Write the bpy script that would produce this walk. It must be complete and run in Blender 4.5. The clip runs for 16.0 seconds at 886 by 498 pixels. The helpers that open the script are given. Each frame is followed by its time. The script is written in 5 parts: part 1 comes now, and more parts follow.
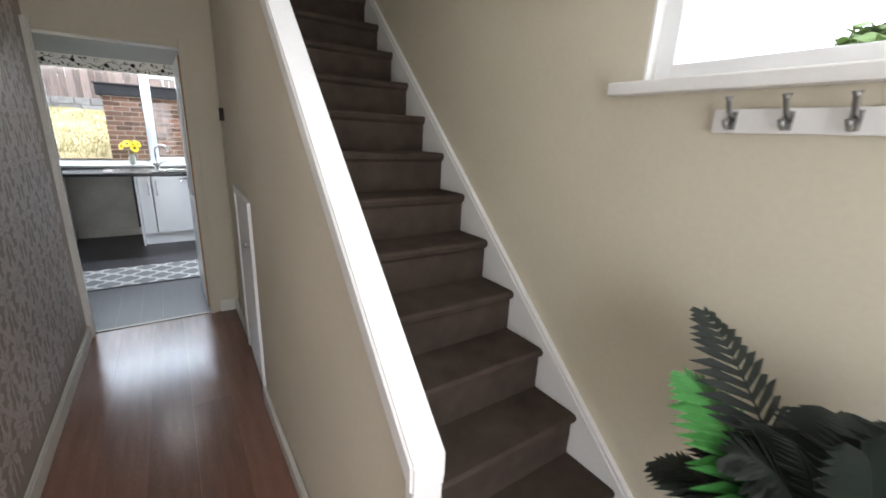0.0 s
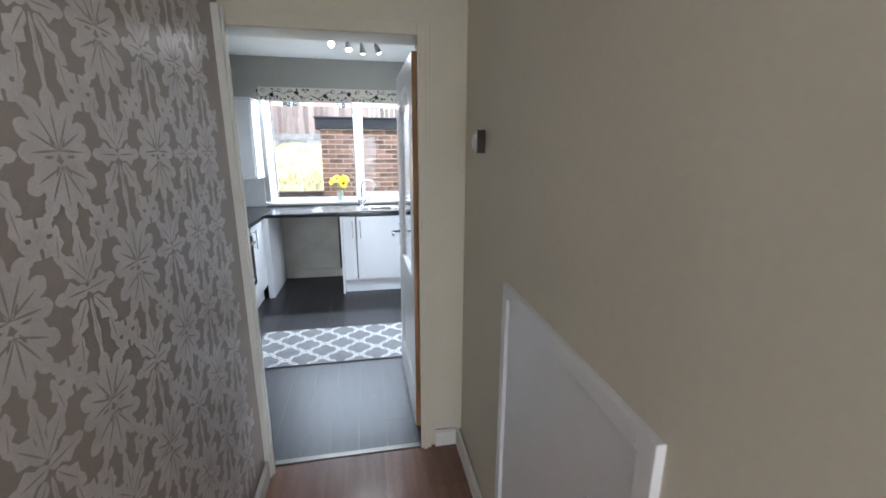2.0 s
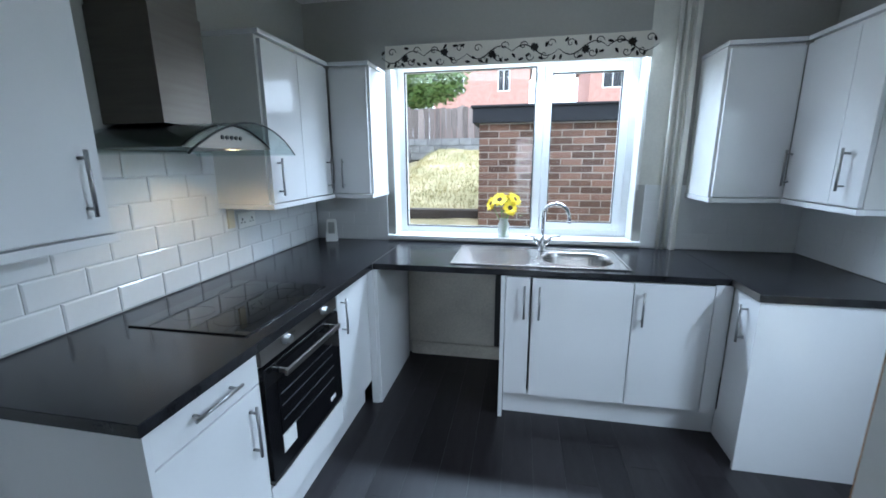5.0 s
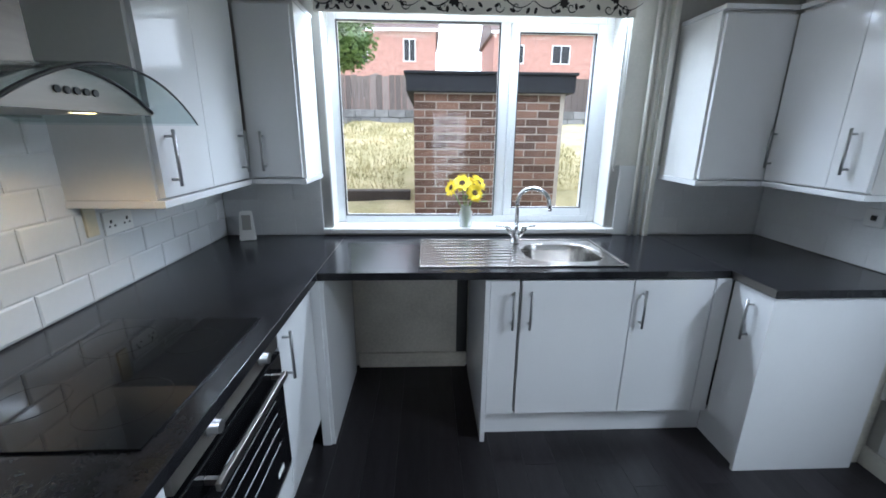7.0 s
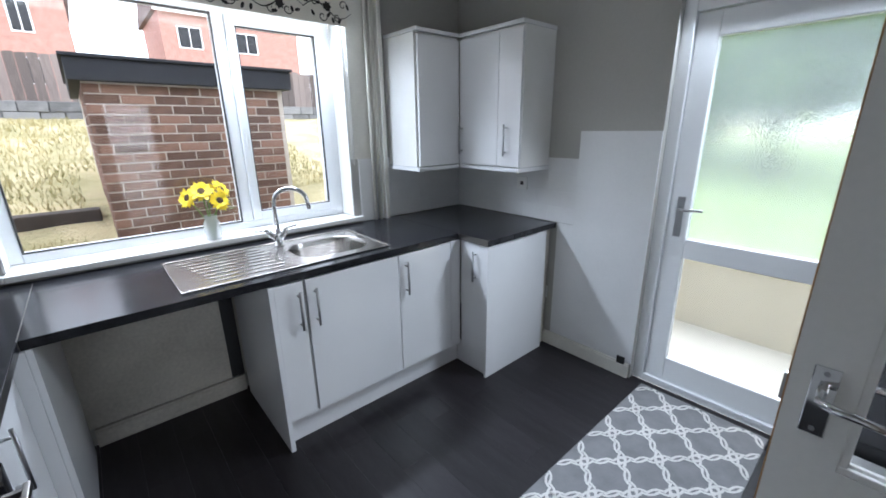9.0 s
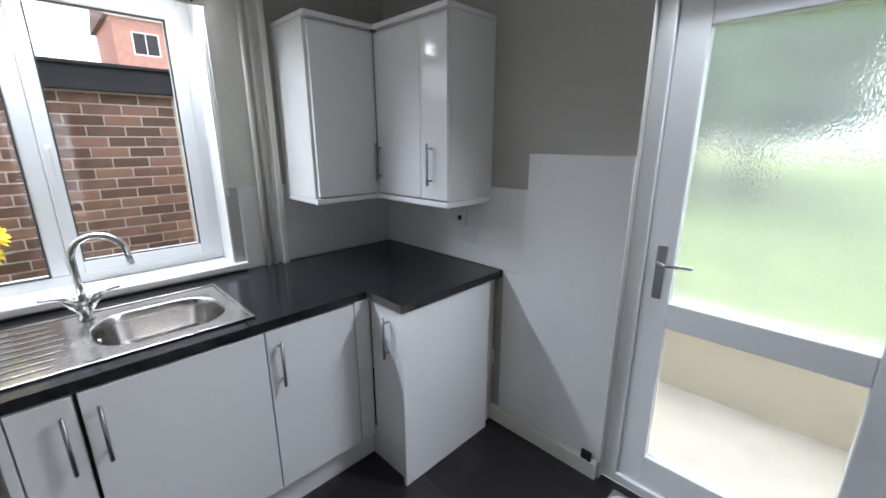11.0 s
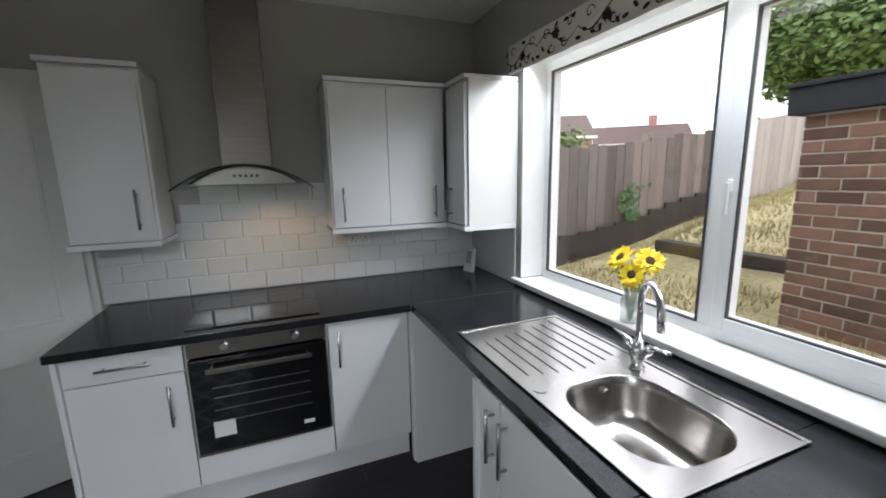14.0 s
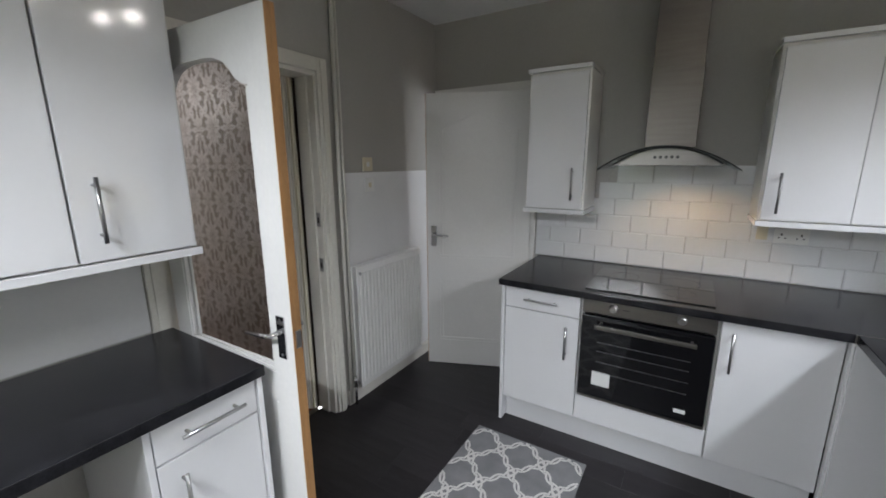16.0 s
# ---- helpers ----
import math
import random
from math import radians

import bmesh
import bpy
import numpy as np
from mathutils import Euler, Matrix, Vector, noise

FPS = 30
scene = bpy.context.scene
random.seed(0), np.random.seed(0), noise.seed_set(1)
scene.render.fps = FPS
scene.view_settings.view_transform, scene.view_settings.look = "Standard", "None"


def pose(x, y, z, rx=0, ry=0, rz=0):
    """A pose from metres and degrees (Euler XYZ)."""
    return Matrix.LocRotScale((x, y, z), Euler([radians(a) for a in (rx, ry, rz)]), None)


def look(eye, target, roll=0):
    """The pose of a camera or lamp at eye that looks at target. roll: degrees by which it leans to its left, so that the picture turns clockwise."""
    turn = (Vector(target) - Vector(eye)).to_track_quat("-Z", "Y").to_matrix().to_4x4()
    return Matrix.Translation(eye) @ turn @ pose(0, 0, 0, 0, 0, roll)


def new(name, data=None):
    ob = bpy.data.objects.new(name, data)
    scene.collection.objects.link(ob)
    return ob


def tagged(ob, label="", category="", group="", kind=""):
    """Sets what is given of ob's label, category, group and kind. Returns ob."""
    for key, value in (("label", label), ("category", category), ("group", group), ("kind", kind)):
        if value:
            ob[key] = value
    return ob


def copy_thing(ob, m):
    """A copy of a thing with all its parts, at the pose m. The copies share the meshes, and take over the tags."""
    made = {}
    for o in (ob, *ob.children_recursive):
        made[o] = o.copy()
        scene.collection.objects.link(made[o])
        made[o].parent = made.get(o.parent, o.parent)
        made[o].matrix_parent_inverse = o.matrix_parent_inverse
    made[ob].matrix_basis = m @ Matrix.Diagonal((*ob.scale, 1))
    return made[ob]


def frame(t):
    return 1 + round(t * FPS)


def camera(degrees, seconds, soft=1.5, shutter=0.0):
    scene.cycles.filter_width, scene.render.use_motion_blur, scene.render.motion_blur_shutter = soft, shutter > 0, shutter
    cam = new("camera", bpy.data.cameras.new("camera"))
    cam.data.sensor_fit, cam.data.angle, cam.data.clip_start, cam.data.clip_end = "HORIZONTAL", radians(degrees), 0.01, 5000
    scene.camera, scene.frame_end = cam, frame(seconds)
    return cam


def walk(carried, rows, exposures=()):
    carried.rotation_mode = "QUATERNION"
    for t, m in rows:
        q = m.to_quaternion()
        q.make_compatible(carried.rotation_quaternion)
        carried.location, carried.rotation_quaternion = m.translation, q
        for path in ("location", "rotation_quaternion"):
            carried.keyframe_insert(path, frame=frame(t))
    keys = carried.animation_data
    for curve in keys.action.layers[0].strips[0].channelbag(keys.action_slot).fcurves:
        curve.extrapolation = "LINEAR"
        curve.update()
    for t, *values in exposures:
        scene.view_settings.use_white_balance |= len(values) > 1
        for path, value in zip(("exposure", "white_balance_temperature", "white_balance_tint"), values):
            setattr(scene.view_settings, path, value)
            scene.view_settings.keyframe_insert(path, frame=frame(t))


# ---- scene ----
cam = camera(95.8, 16.0, soft=1.7, shutter=0.12)
PATH = [
    (0, (0.338, 0.307, 1.521), (1.425, 1.895, 0.974), 2.6),
    (0.5, (0.28, 0.806, 1.541), (1.183, 2.507, 1.0), 1.6),
    (1, (0.28, 1.26, 1.538), (0.951, 3.075, 1.033), 0.2),
    (1.5, (0.281, 1.664, 1.539), (0.781, 3.543, 1.071), 0.6),
    (2, (0.245, 2.08, 1.555), (0.611, 3.988, 1.083), 0.2),
    (2.5, (0.254, 2.516, 1.539), (0.417, 4.454, 1.075), -0.3),
    (3, (0.206, 2.907, 1.536), (0.13, 4.854, 1.084), 0.6),
    (3.5, (0.149, 3.305, 1.52), (-0.074, 5.247, 1.099), -0.0),
    (4, (0.13, 3.634, 1.486), (-0.215, 5.563, 1.084), -0.5),
    (4.2, (0.116, 3.777, 1.488), (-0.259, 5.698, 1.08), -0.3),
    (6.5, (-0.194, 4.8, 1.509), (-0.391, 6.726, 1.009), 0.6),
    (7, (-0.313, 4.779, 1.506), (-0.229, 6.7, 0.956), 0.5),
    (7.5, (-0.409, 4.741, 1.519), (-0.006, 6.606, 0.919), -0.6),
    (8, (-0.379, 4.782, 1.533), (0.323, 6.551, 0.918), -0.6),
    (8.5, (-0.446, 4.812, 1.534), (0.566, 6.427, 0.928), 0.8),
    (9, (-0.529, 4.754, 1.533), (0.731, 6.195, 0.951), -0.8),
    (9.2, (-0.563, 4.744, 1.542), (0.771, 6.119, 0.967), -0.6),
    (11.3, (0.326, 5.216, 1.557), (1.686, 6.591, 1.048), -0.1),
    (11.5, (0.424, 5.352, 1.556), (1.685, 6.826, 1.071), -0.5),
    (12, (0.642, 5.669, 1.572), (1.385, 7.459, 1.085), 0.4),
    (12.5, (0.767, 5.846, 1.564), (0.659, 7.798, 1.141), 0.6),
    (13, (0.926, 5.793, 1.541), (-0.005, 7.524, 1.17), -1.1),
    (13.5, (1.074, 5.781, 1.581), (-0.417, 7.062, 1.212), -0.3),
    (14, (1.131, 5.892, 1.571), (-0.697, 6.619, 1.212), -1.1),
    (14.5, (1.175, 5.954, 1.59), (-0.78, 6.137, 1.21), -0.0),
    (15, (1.209, 5.914, 1.58), (-0.727, 5.627, 1.169), 0.2),
    (15.5, (1.25, 5.89, 1.577), (-0.57, 5.178, 1.153), -0.3),
    (16, (1.266, 5.873, 1.572), (-0.394, 4.842, 1.147), -0.3),
]
walk(cam, [(t, look(eye, target, roll)) for t, eye, target, roll in PATH],
     exposures=[(0, 1.0, 6050, 11), (1.0, 1.18, 5900, 11), (2.0, 1.5, 5650, 10), (3.2, 1.35, 5250, 6), (4.2, 0.95, 5150, 5), (6.5, 0.52, 5450, 8), (8.0, 0.5, 5700, 10), (9.2, 0.62, 5800, 12), (12.0, 0.2, 6300, 13), (12.6, 0.08, 6350, 13), (13.5, -0.12, 6350, 13), (14.5, 0.0, 6350, 13), (16, 0.36, 6450, 14)])

# ---- world and lights ----
world = bpy.data.worlds.new("sky")
scene.world = world
world.use_nodes = True
_n = world.node_tree.nodes
_sky = _n.new("ShaderNodeTexSky")
_sky.sky_type = "NISHITA"
_sky.sun_disc = False
_sky.sun_elevation = radians(50)
_sky.sun_rotation = radians(200)
_sky.air_density, _sky.dust_density, _sky.ozone_density = 1.0, 4.0, 1.0
_mixw = _n.new("ShaderNodeMix")
_mixw.data_type = "RGBA"
_mixw.inputs[0].default_value = 0.75
_mixw.inputs[7].default_value = (19.0, 19.4, 20.0, 1)
world.node_tree.links.new(_sky.outputs[0], _mixw.inputs[6])
world.node_tree.links.new(_mixw.outputs[2], _n["Background"].inputs[0])
_n["Background"].inputs[1].default_value = 0.15



def lamp(name, kind, m, power, colour=(1, 1, 1), **kw):
    d = bpy.data.lights.new(name, kind)
    d.energy, d.color = power, colour
    for k, v in kw.items():
        if k == "size":
            d.size = v
        elif k == "size_y":
            d.shape, d.size_y = "RECTANGLE", v
        elif k == "angle":
            d.angle = v
        elif k == "spread":
            d.spread = v
        elif k == "radius":
            d.shadow_soft_size = v
        elif k == "spot":
            d.spot_size, d.spot_blend = v, 0.6
    o = new(name, d)
    o.matrix_world = m
    return o


lamp("sun", "SUN", pose(0, 0, 20, 38, 0, 160), 1.2, (1, 0.96, 0.9), angle=radians(25))
SPOT_W = 1.2
# the sky's light in the window heads and doorways
lamp("daylight_kitchen_window", "AREA", look((-0.04, 7.215, 2.165), (-0.04, 6.55, 0.7)), 20, (0.86, 0.94, 1.0), size=1.6, size_y=0.10, spread=radians(135))
lamp("daylight_front_doorway", "AREA", pose(0.3, -1.0, 1.05, 90, 0, 0), 9, (1.0, 0.98, 0.96), size=0.85, size_y=1.9)
lamp("daylight_hall_window", "AREA", pose(1.56, 0.54, 2.30, 0, 90, 0), 9, (1.0, 0.98, 0.95), size=0.28, size_y=0.95)
# added fill for the next room, set in an unseen window opening
lamp("lounge_fill", "AREA", pose(-3.3, 7.4, 1.55, -90, 0, 0), 45, (0.88, 0.95, 1.0), size=1.5, size_y=1.2)
lamp("daylight_back_door", "AREA", pose(1.80, 5.17, 2.095, 0, 35, 0), 12, (0.9, 0.96, 1.0), size=0.03, size_y=0.8, spread=radians(112))


# ---- materials ----
def material(name, base, rough=0.6, metal=0.0, var=0.12, scale=6.0, fine=60.0, bump=0.15, bump_scale=None, coat=0.0,
             stretch=(1, 1, 1), rand=0.0, dark=None, spec=0.5, dist=0.002):
    """Principled surface whose colour varies at two scales, with a fine relief."""
    m = bpy.data.materials.new(name)
    m.use_nodes = True
    nt = m.node_tree
    b = nt.nodes["Principled BSDF"]
    b.inputs["Roughness"].default_value = rough
    b.inputs["Metallic"].default_value = metal
    b.inputs["Coat Weight"].default_value = coat
    b.inputs["Coat Roughness"].default_value = 0.06
    b.inputs["Specular IOR Level"].default_value = spec
    tc = nt.nodes.new("ShaderNodeTexCoord")
    mp = nt.nodes.new("ShaderNodeMapping")
    mp.inputs["Scale"].default_value = stretch
    nt.links.new(tc.outputs["Object"], mp.inputs[0])
    n1, n2 = nt.nodes.new("ShaderNodeTexNoise"), nt.nodes.new("ShaderNodeTexNoise")
    n1.inputs["Scale"].default_value, n2.inputs["Scale"].default_value = scale, fine
    n1.inputs["Detail"].default_value = 5
    n2.inputs["Detail"].default_value = 3
    for n in (n1, n2):
        nt.links.new(mp.outputs[0], n.inputs["Vector"])
    add = nt.nodes.new("ShaderNodeMath")
    add.operation = "MULTIPLY_ADD"
    add.inputs[1].default_value = 0.6
    nt.links.new(n1.outputs[0], add.inputs[0])
    m2 = nt.nodes.new("ShaderNodeMath")
    m2.operation = "MULTIPLY"
    m2.inputs[1].default_value = 0.4
    nt.links.new(n2.outputs[0], m2.inputs[0])
    nt.links.new(m2.outputs[0], add.inputs[2])
    src = add.outputs[0]
    if rand:
        oi = nt.nodes.new("ShaderNodeObjectInfo")
        a2 = nt.nodes.new("ShaderNodeMath")
        a2.operation = "MULTIPLY_ADD"
        a2.inputs[1].default_value = rand
        nt.links.new(oi.outputs["Random"], a2.inputs[0])
        sub = nt.nodes.new("ShaderNodeMath")
        sub.operation = "SUBTRACT"
        sub.inputs[1].default_value = rand / 2
        nt.links.new(src, a2.inputs[2])
        nt.links.new(a2.outputs[0], sub.inputs[0])
        src = sub.outputs[0]
    ramp = nt.nodes.new("ShaderNodeValToRGB")
    lo = dark if dark else tuple(c * (1 - var) for c in base)
    hi = tuple(min(1, c * (1 + var)) for c in base)
    ramp.color_ramp.elements[0].position, ramp.color_ramp.elements[1].position = 0.3, 0.7
    ramp.color_ramp.elements[0].color, ramp.color_ramp.elements[1].color = (*lo, 1), (*hi, 1)
    nt.links.new(src, ramp.inputs[0])
    nt.links.new(ramp.outputs[0], b.inputs["Base Color"])
    if bump:
        bp = nt.nodes.new("ShaderNodeBump")
        bp.inputs["Strength"].default_value = bump
        bp.inputs["Distance"].default_value = dist
        if bump_scale:
            n3 = nt.nodes.new("ShaderNodeTexNoise")
            n3.inputs["Scale"].default_value = bump_scale
            nt.links.new(mp.outputs[0], n3.inputs["Vector"])
            nt.links.new(n3.outputs[0], bp.inputs["Height"])
        else:
            nt.links.new(src, bp.inputs["Height"])
        nt.links.new(bp.outputs[0], b.inputs["Normal"])
    return m


def glass(name, tint=(1, 1, 1), rough=0.0, bump=0.0, bscale=60, haze=0.0):
    m = bpy.data.materials.new(name)
    m.use_nodes = True
    nt = m.node_tree
    nt.nodes.remove(nt.nodes["Principled BSDF"])
    out = nt.nodes["Material Output"]
    if rough or bump:
        a = nt.nodes.new("ShaderNodeBsdfRefraction")
        a.inputs["Roughness"].default_value = rough
        a.inputs["IOR"].default_value = 1.1
    else:
        a = nt.nodes.new("ShaderNodeBsdfTransparent")
    a.inputs["Color"].default_value = (*tint, 1)
    g = nt.nodes.new("ShaderNodeBsdfGlossy")
    g.inputs["Roughness"].default_value = 0.02
    lw = nt.nodes.new("ShaderNodeLayerWeight")
    lw.inputs["Blend"].default_value = 0.5
    pw = nt.nodes.new("ShaderNodeMath")
    pw.operation = "POWER"
    pw.inputs[1].default_value = 5.0
    nt.links.new(lw.outputs["Facing"], pw.inputs[0])
    f = nt.nodes.new("ShaderNodeMath")
    f.operation = "MULTIPLY_ADD"
    f.inputs[1].default_value, f.inputs[2].default_value = 0.7, 0.022
    nt.links.new(pw.outputs[0], f.inputs[0])
    mx = nt.nodes.new("ShaderNodeMixShader")
    nt.links.new(f.outputs[0], mx.inputs[0])
    through_ = a.outputs[0]
    if haze:
        tl = nt.nodes.new("ShaderNodeBsdfTranslucent")
        tl.inputs["Color"].default_value = (0.72, 0.78, 0.82, 1)
        mh = nt.nodes.new("ShaderNodeMixShader")
        mh.inputs[0].default_value = haze
        nt.links.new(a.outputs[0], mh.inputs[1])
        nt.links.new(tl.outputs[0], mh.inputs[2])
        through_ = mh.outputs[0]
    nt.links.new(through_, mx.inputs[1])
    nt.links.new(g.outputs[0], mx.inputs[2])
    nt.links.new(mx.outputs[0], out.inputs[0])
    if bump:
        n = nt.nodes.new("ShaderNodeTexNoise")
        n.inputs["Scale"].default_value = bscale
        bp = nt.nodes.new("ShaderNodeBump")
        bp.inputs["Strength"].default_value = bump
        bp.inputs["Distance"].default_value = 0.01
        nt.links.new(n.outputs[0], bp.inputs["Height"])
        nt.links.new(bp.outputs[0], a.inputs["Normal"])
    return m


def glowing(name, colour, strength):
    m = bpy.data.materials.new(name)
    m.use_nodes = True
    b = m.node_tree.nodes["Principled BSDF"]
    b.inputs["Emission Color"].default_value = (*colour, 1)
    b.inputs["Emission Strength"].default_value = strength
    return m


CREAM = material("cream_emulsion", (0.62, 0.57, 0.45), 0.75, var=0.05, bump=0.12, bump_scale=90, scale=2)
GREY = material("grey_emulsion", (0.42, 0.408, 0.378), 0.75, var=0.05, bump=0.12, bump_scale=90, scale=2)
CEIL = material("white_ceiling_paint", (0.80, 0.80, 0.79), 0.85, var=0.04, bump=0.25, bump_scale=45, scale=2)
GLOSSW = material("white_gloss_paint", (0.78, 0.77, 0.75), 0.28, var=0.04, bump=0.08, bump_scale=25, scale=3)
OLDW = material("aged_white_paint", (0.70, 0.68, 0.62), 0.4, var=0.08, bump=0.15, bump_scale=30, scale=5)
DIRTYW = material("stained_plaster", (0.60, 0.57, 0.50), 0.8, var=0.22, bump=0.3, bump_scale=30, scale=4)
UPVC = material("white_upvc", (0.82, 0.83, 0.84), 0.3, var=0.02, bump=0.0)
UNIT = material("white_gloss_unit", (0.78, 0.78, 0.79), 0.12, var=0.015, bump=0.02, bump_scale=12, coat=0.3)
CARC = material("white_carcass", (0.76, 0.75, 0.73), 0.35, var=0.03, bump=0.03, bump_scale=40)
TILEW = material("white_ceramic", (0.74, 0.75, 0.76), 0.12, var=0.03, bump=0.02, rand=0.08, scale=3)
PTILE = material("painted_tile", (0.72, 0.72, 0.72), 0.3, var=0.03, bump=0.05, bump_scale=14)
GROUT = material("grey_grout", (0.46, 0.45, 0.44), 0.9, var=0.15, bump=0.2)
WORKTOP = material("black_granite_laminate", (0.014, 0.014, 0.016), 0.18, spec=0.30, var=0.9, scale=18, fine=170, bump=0.03, dark=(0.006, 0.006, 0.007))
VINYL = material("black_wood_vinyl", (0.016, 0.014, 0.016), 0.36, var=0.5, scale=3, fine=26, stretch=(8, 1, 1), bump=0.15, rand=0.25, dist=0.001, spec=0.4)
LAMI = material("red_brown_laminate", (0.19, 0.098, 0.068), 0.2, var=0.25, scale=3, fine=30, stretch=(9, 1, 1), bump=0.06, rand=0.3, dist=0.001)
LAMI2 = material("brown_laminate", (0.24, 0.12, 0.07), 0.3, var=0.25, scale=3, fine=30, stretch=(9, 1, 1), bump=0.06, rand=0.3)
CARPET = material("brown_carpet", (0.066, 0.050, 0.040), 0.95, var=0.35, scale=9, fine=420, bump=0.8, bump_scale=500, dist=0.004, spec=0.1)
STEEL = material("brushed_steel", (0.23, 0.215, 0.20), 0.34, 1.0, var=0.08, scale=4, fine=90, stretch=(1, 1, 14), bump=0.03)
HOODST = material("dark_brushed_steel", (0.165, 0.15, 0.133), 0.40, 1.0, var=0.12, scale=4, fine=90, stretch=(1, 1, 14), bump=0.03)
SINKST = material("sink_steel", (0.47, 0.45, 0.43), 0.23, 1.0, var=0.06, scale=6, fine=120, bump=0.02)
CHROME = material("chrome", (0.72, 0.72, 0.73), 0.06, 1.0, var=0.02, bump=0)
NICKEL = material("satin_nickel", (0.42, 0.42, 0.42), 0.3, 1.0, var=0.05, bump=0)
BLACKG = material("black_glass", (0.006, 0.006, 0.007), 0.04, var=0.1, bump=0)
BLACKP = material("black_plastic", (0.015, 0.015, 0.015), 0.4, var=0.1, bump=0)
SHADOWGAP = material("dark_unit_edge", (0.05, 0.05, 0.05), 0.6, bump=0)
PINE = material("bare_pine", (0.42, 0.22, 0.085), 0.55, var=0.3, scale=4, fine=50, stretch=(10, 10, 1), bump=0.1)
PLASTW = material("white_plastic", (0.78, 0.78, 0.76), 0.35, var=0.02, bump=0)
PLASTC = material("cream_plastic", (0.66, 0.60, 0.45), 0.45, var=0.06, bump=0)
WPAPER = material("taupe_wallpaper", (0.36, 0.305, 0.262), 0.36, var=0.12, scale=5, fine=240, bump=0.2, bump_scale=300)
WPRINT = material("silver_damask_print", (0.66, 0.61, 0.585), 0.36, 0.25, var=0.16, scale=14, fine=200, bump=0.25, bump_scale=220)
BPAPER = material("blue_grey_wallpaper", (0.16, 0.19, 0.23), 0.6, var=0.2, scale=5, bump=0.1)
BPRINT = material("pale_blue_print", (0.55, 0.58, 0.62), 0.5, var=0.1, bump=0.1)
RUGG = material("grey_rug_pile", (0.18, 0.18, 0.185), 0.95, var=0.2, scale=12, fine=350, bump=0.7, bump_scale=420, dist=0.003, spec=0.1)
RUGW = material("ivory_rug_pile", (0.54, 0.53, 0.51), 0.95, var=0.12, scale=12, fine=350, bump=0.7, bump_scale=420, dist=0.003, spec=0.1)
BLINDF = material("ivory_blind_fabric", (0.74, 0.70, 0.62), 0.9, var=0.05, bump=0.2, bump_scale=400)
BLINDP = material("black_floral_print", (0.02, 0.017, 0.016), 0.9, var=0.3, bump=0.1)
BRICK = material("red_brown_brick", (0.18, 0.105, 0.078), 0.9, var=0.4, scale=12, fine=120, bump=0.6, rand=0.7, dist=0.004)
MORTAR = material("pale_mortar", (0.50, 0.45, 0.40), 0.95, var=0.2, scale=12, bump=0.5)
FELT = material("black_felt_fascia", (0.022, 0.024, 0.03), 0.85, var=0.3, scale=7, bump=0.4)
LAWN = material("dry_lawn", (0.50, 0.42, 0.26), 0.95, var=0.3, scale=2.2, fine=60, bump=0.8, bump_scale=50, dist=0.03, dark=(0.24, 0.23, 0.10))
TUFT = material("dry_grass_blade", (0.46, 0.38, 0.20), 0.9, var=0.3, scale=1.3, fine=25, bump=0, dark=(0.15, 0.17, 0.06))
STONE = material("grey_stone", (0.20, 0.20, 0.20), 0.95, var=0.35, scale=6, fine=50, bump=0.6, dist=0.01, rand=0.4)
DARKTIM = material("dark_sleeper_timber", (0.05, 0.04, 0.034), 0.9, var=0.4, scale=5, bump=0.5)
FENCE = material("weathered_fence_board", (0.20, 0.165, 0.148), 0.9, var=0.35, scale=4, fine=40, stretch=(8, 8, 1), bump=0.4, rand=0.6)
FENCEL = material("pale_fence_board", (0.50, 0.45, 0.41), 0.9, var=0.2, scale=4, fine=40, stretch=(8, 8, 1), bump=0.3, rand=0.3)
# brick paled towards pink: the haze over the distance is in its colour
HBRICK = material("hazed_house_brick", (0.44, 0.25, 0.21), 0.9, var=0.25, scale=3, fine=30, bump=0.3)
ROOFT = material("brown_roof_tile", (0.13, 0.09, 0.08), 0.9, var=0.25, scale=2, fine=20, bump=0.4)
BARK = material("bark", (0.10, 0.075, 0.05), 0.95, var=0.3, bump=0.6)
LEAF = material("tree_leaf", (0.11, 0.18, 0.045), 0.6, var=0.4, scale=1.5, fine=9, bump=0)
IVY = material("ivy_leaf", (0.06, 0.13, 0.03), 0.55, var=0.3, bump=0)
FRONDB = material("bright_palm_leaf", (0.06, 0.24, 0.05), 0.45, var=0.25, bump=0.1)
# near-black leaf: the shade among the fronds is put into the colour
FRONDSH = material("shaded_palm_leaf", (0.008, 0.013, 0.008), 0.65, var=0.3, bump=0.1)
PETAL = material("sunflower_petal", (0.90, 0.66, 0.015), 0.6, var=0.15, scale=20, bump=0.1)
SEED = material("sunflower_centre", (0.06, 0.03, 0.012), 0.9, var=0.4, scale=60, bump=0.6)
STEM = material("green_stem", (0.12, 0.22, 0.05), 0.6, var=0.2, bump=0.1)
CONC = material("pale_concrete", (0.50, 0.47, 0.41), 0.9, var=0.15, scale=3, bump=0.3)
BRASS = material("aged_brass", (0.35, 0.26, 0.13), 0.4, 1.0, bump=0)
HOBMARK = material("hob_ring_print", (0.018, 0.018, 0.018), 0.2, bump=0)
SHAG = material("grey_shag", (0.16, 0.17, 0.18), 0.95, var=0.5, scale=40, fine=200, bump=1.0, bump_scale=90, dist=0.02)
PANE = glass("clear_pane")
MISTG = glass("misted_lower_glass", (0.97, 0.98, 0.96), 0.10, haze=0.03)
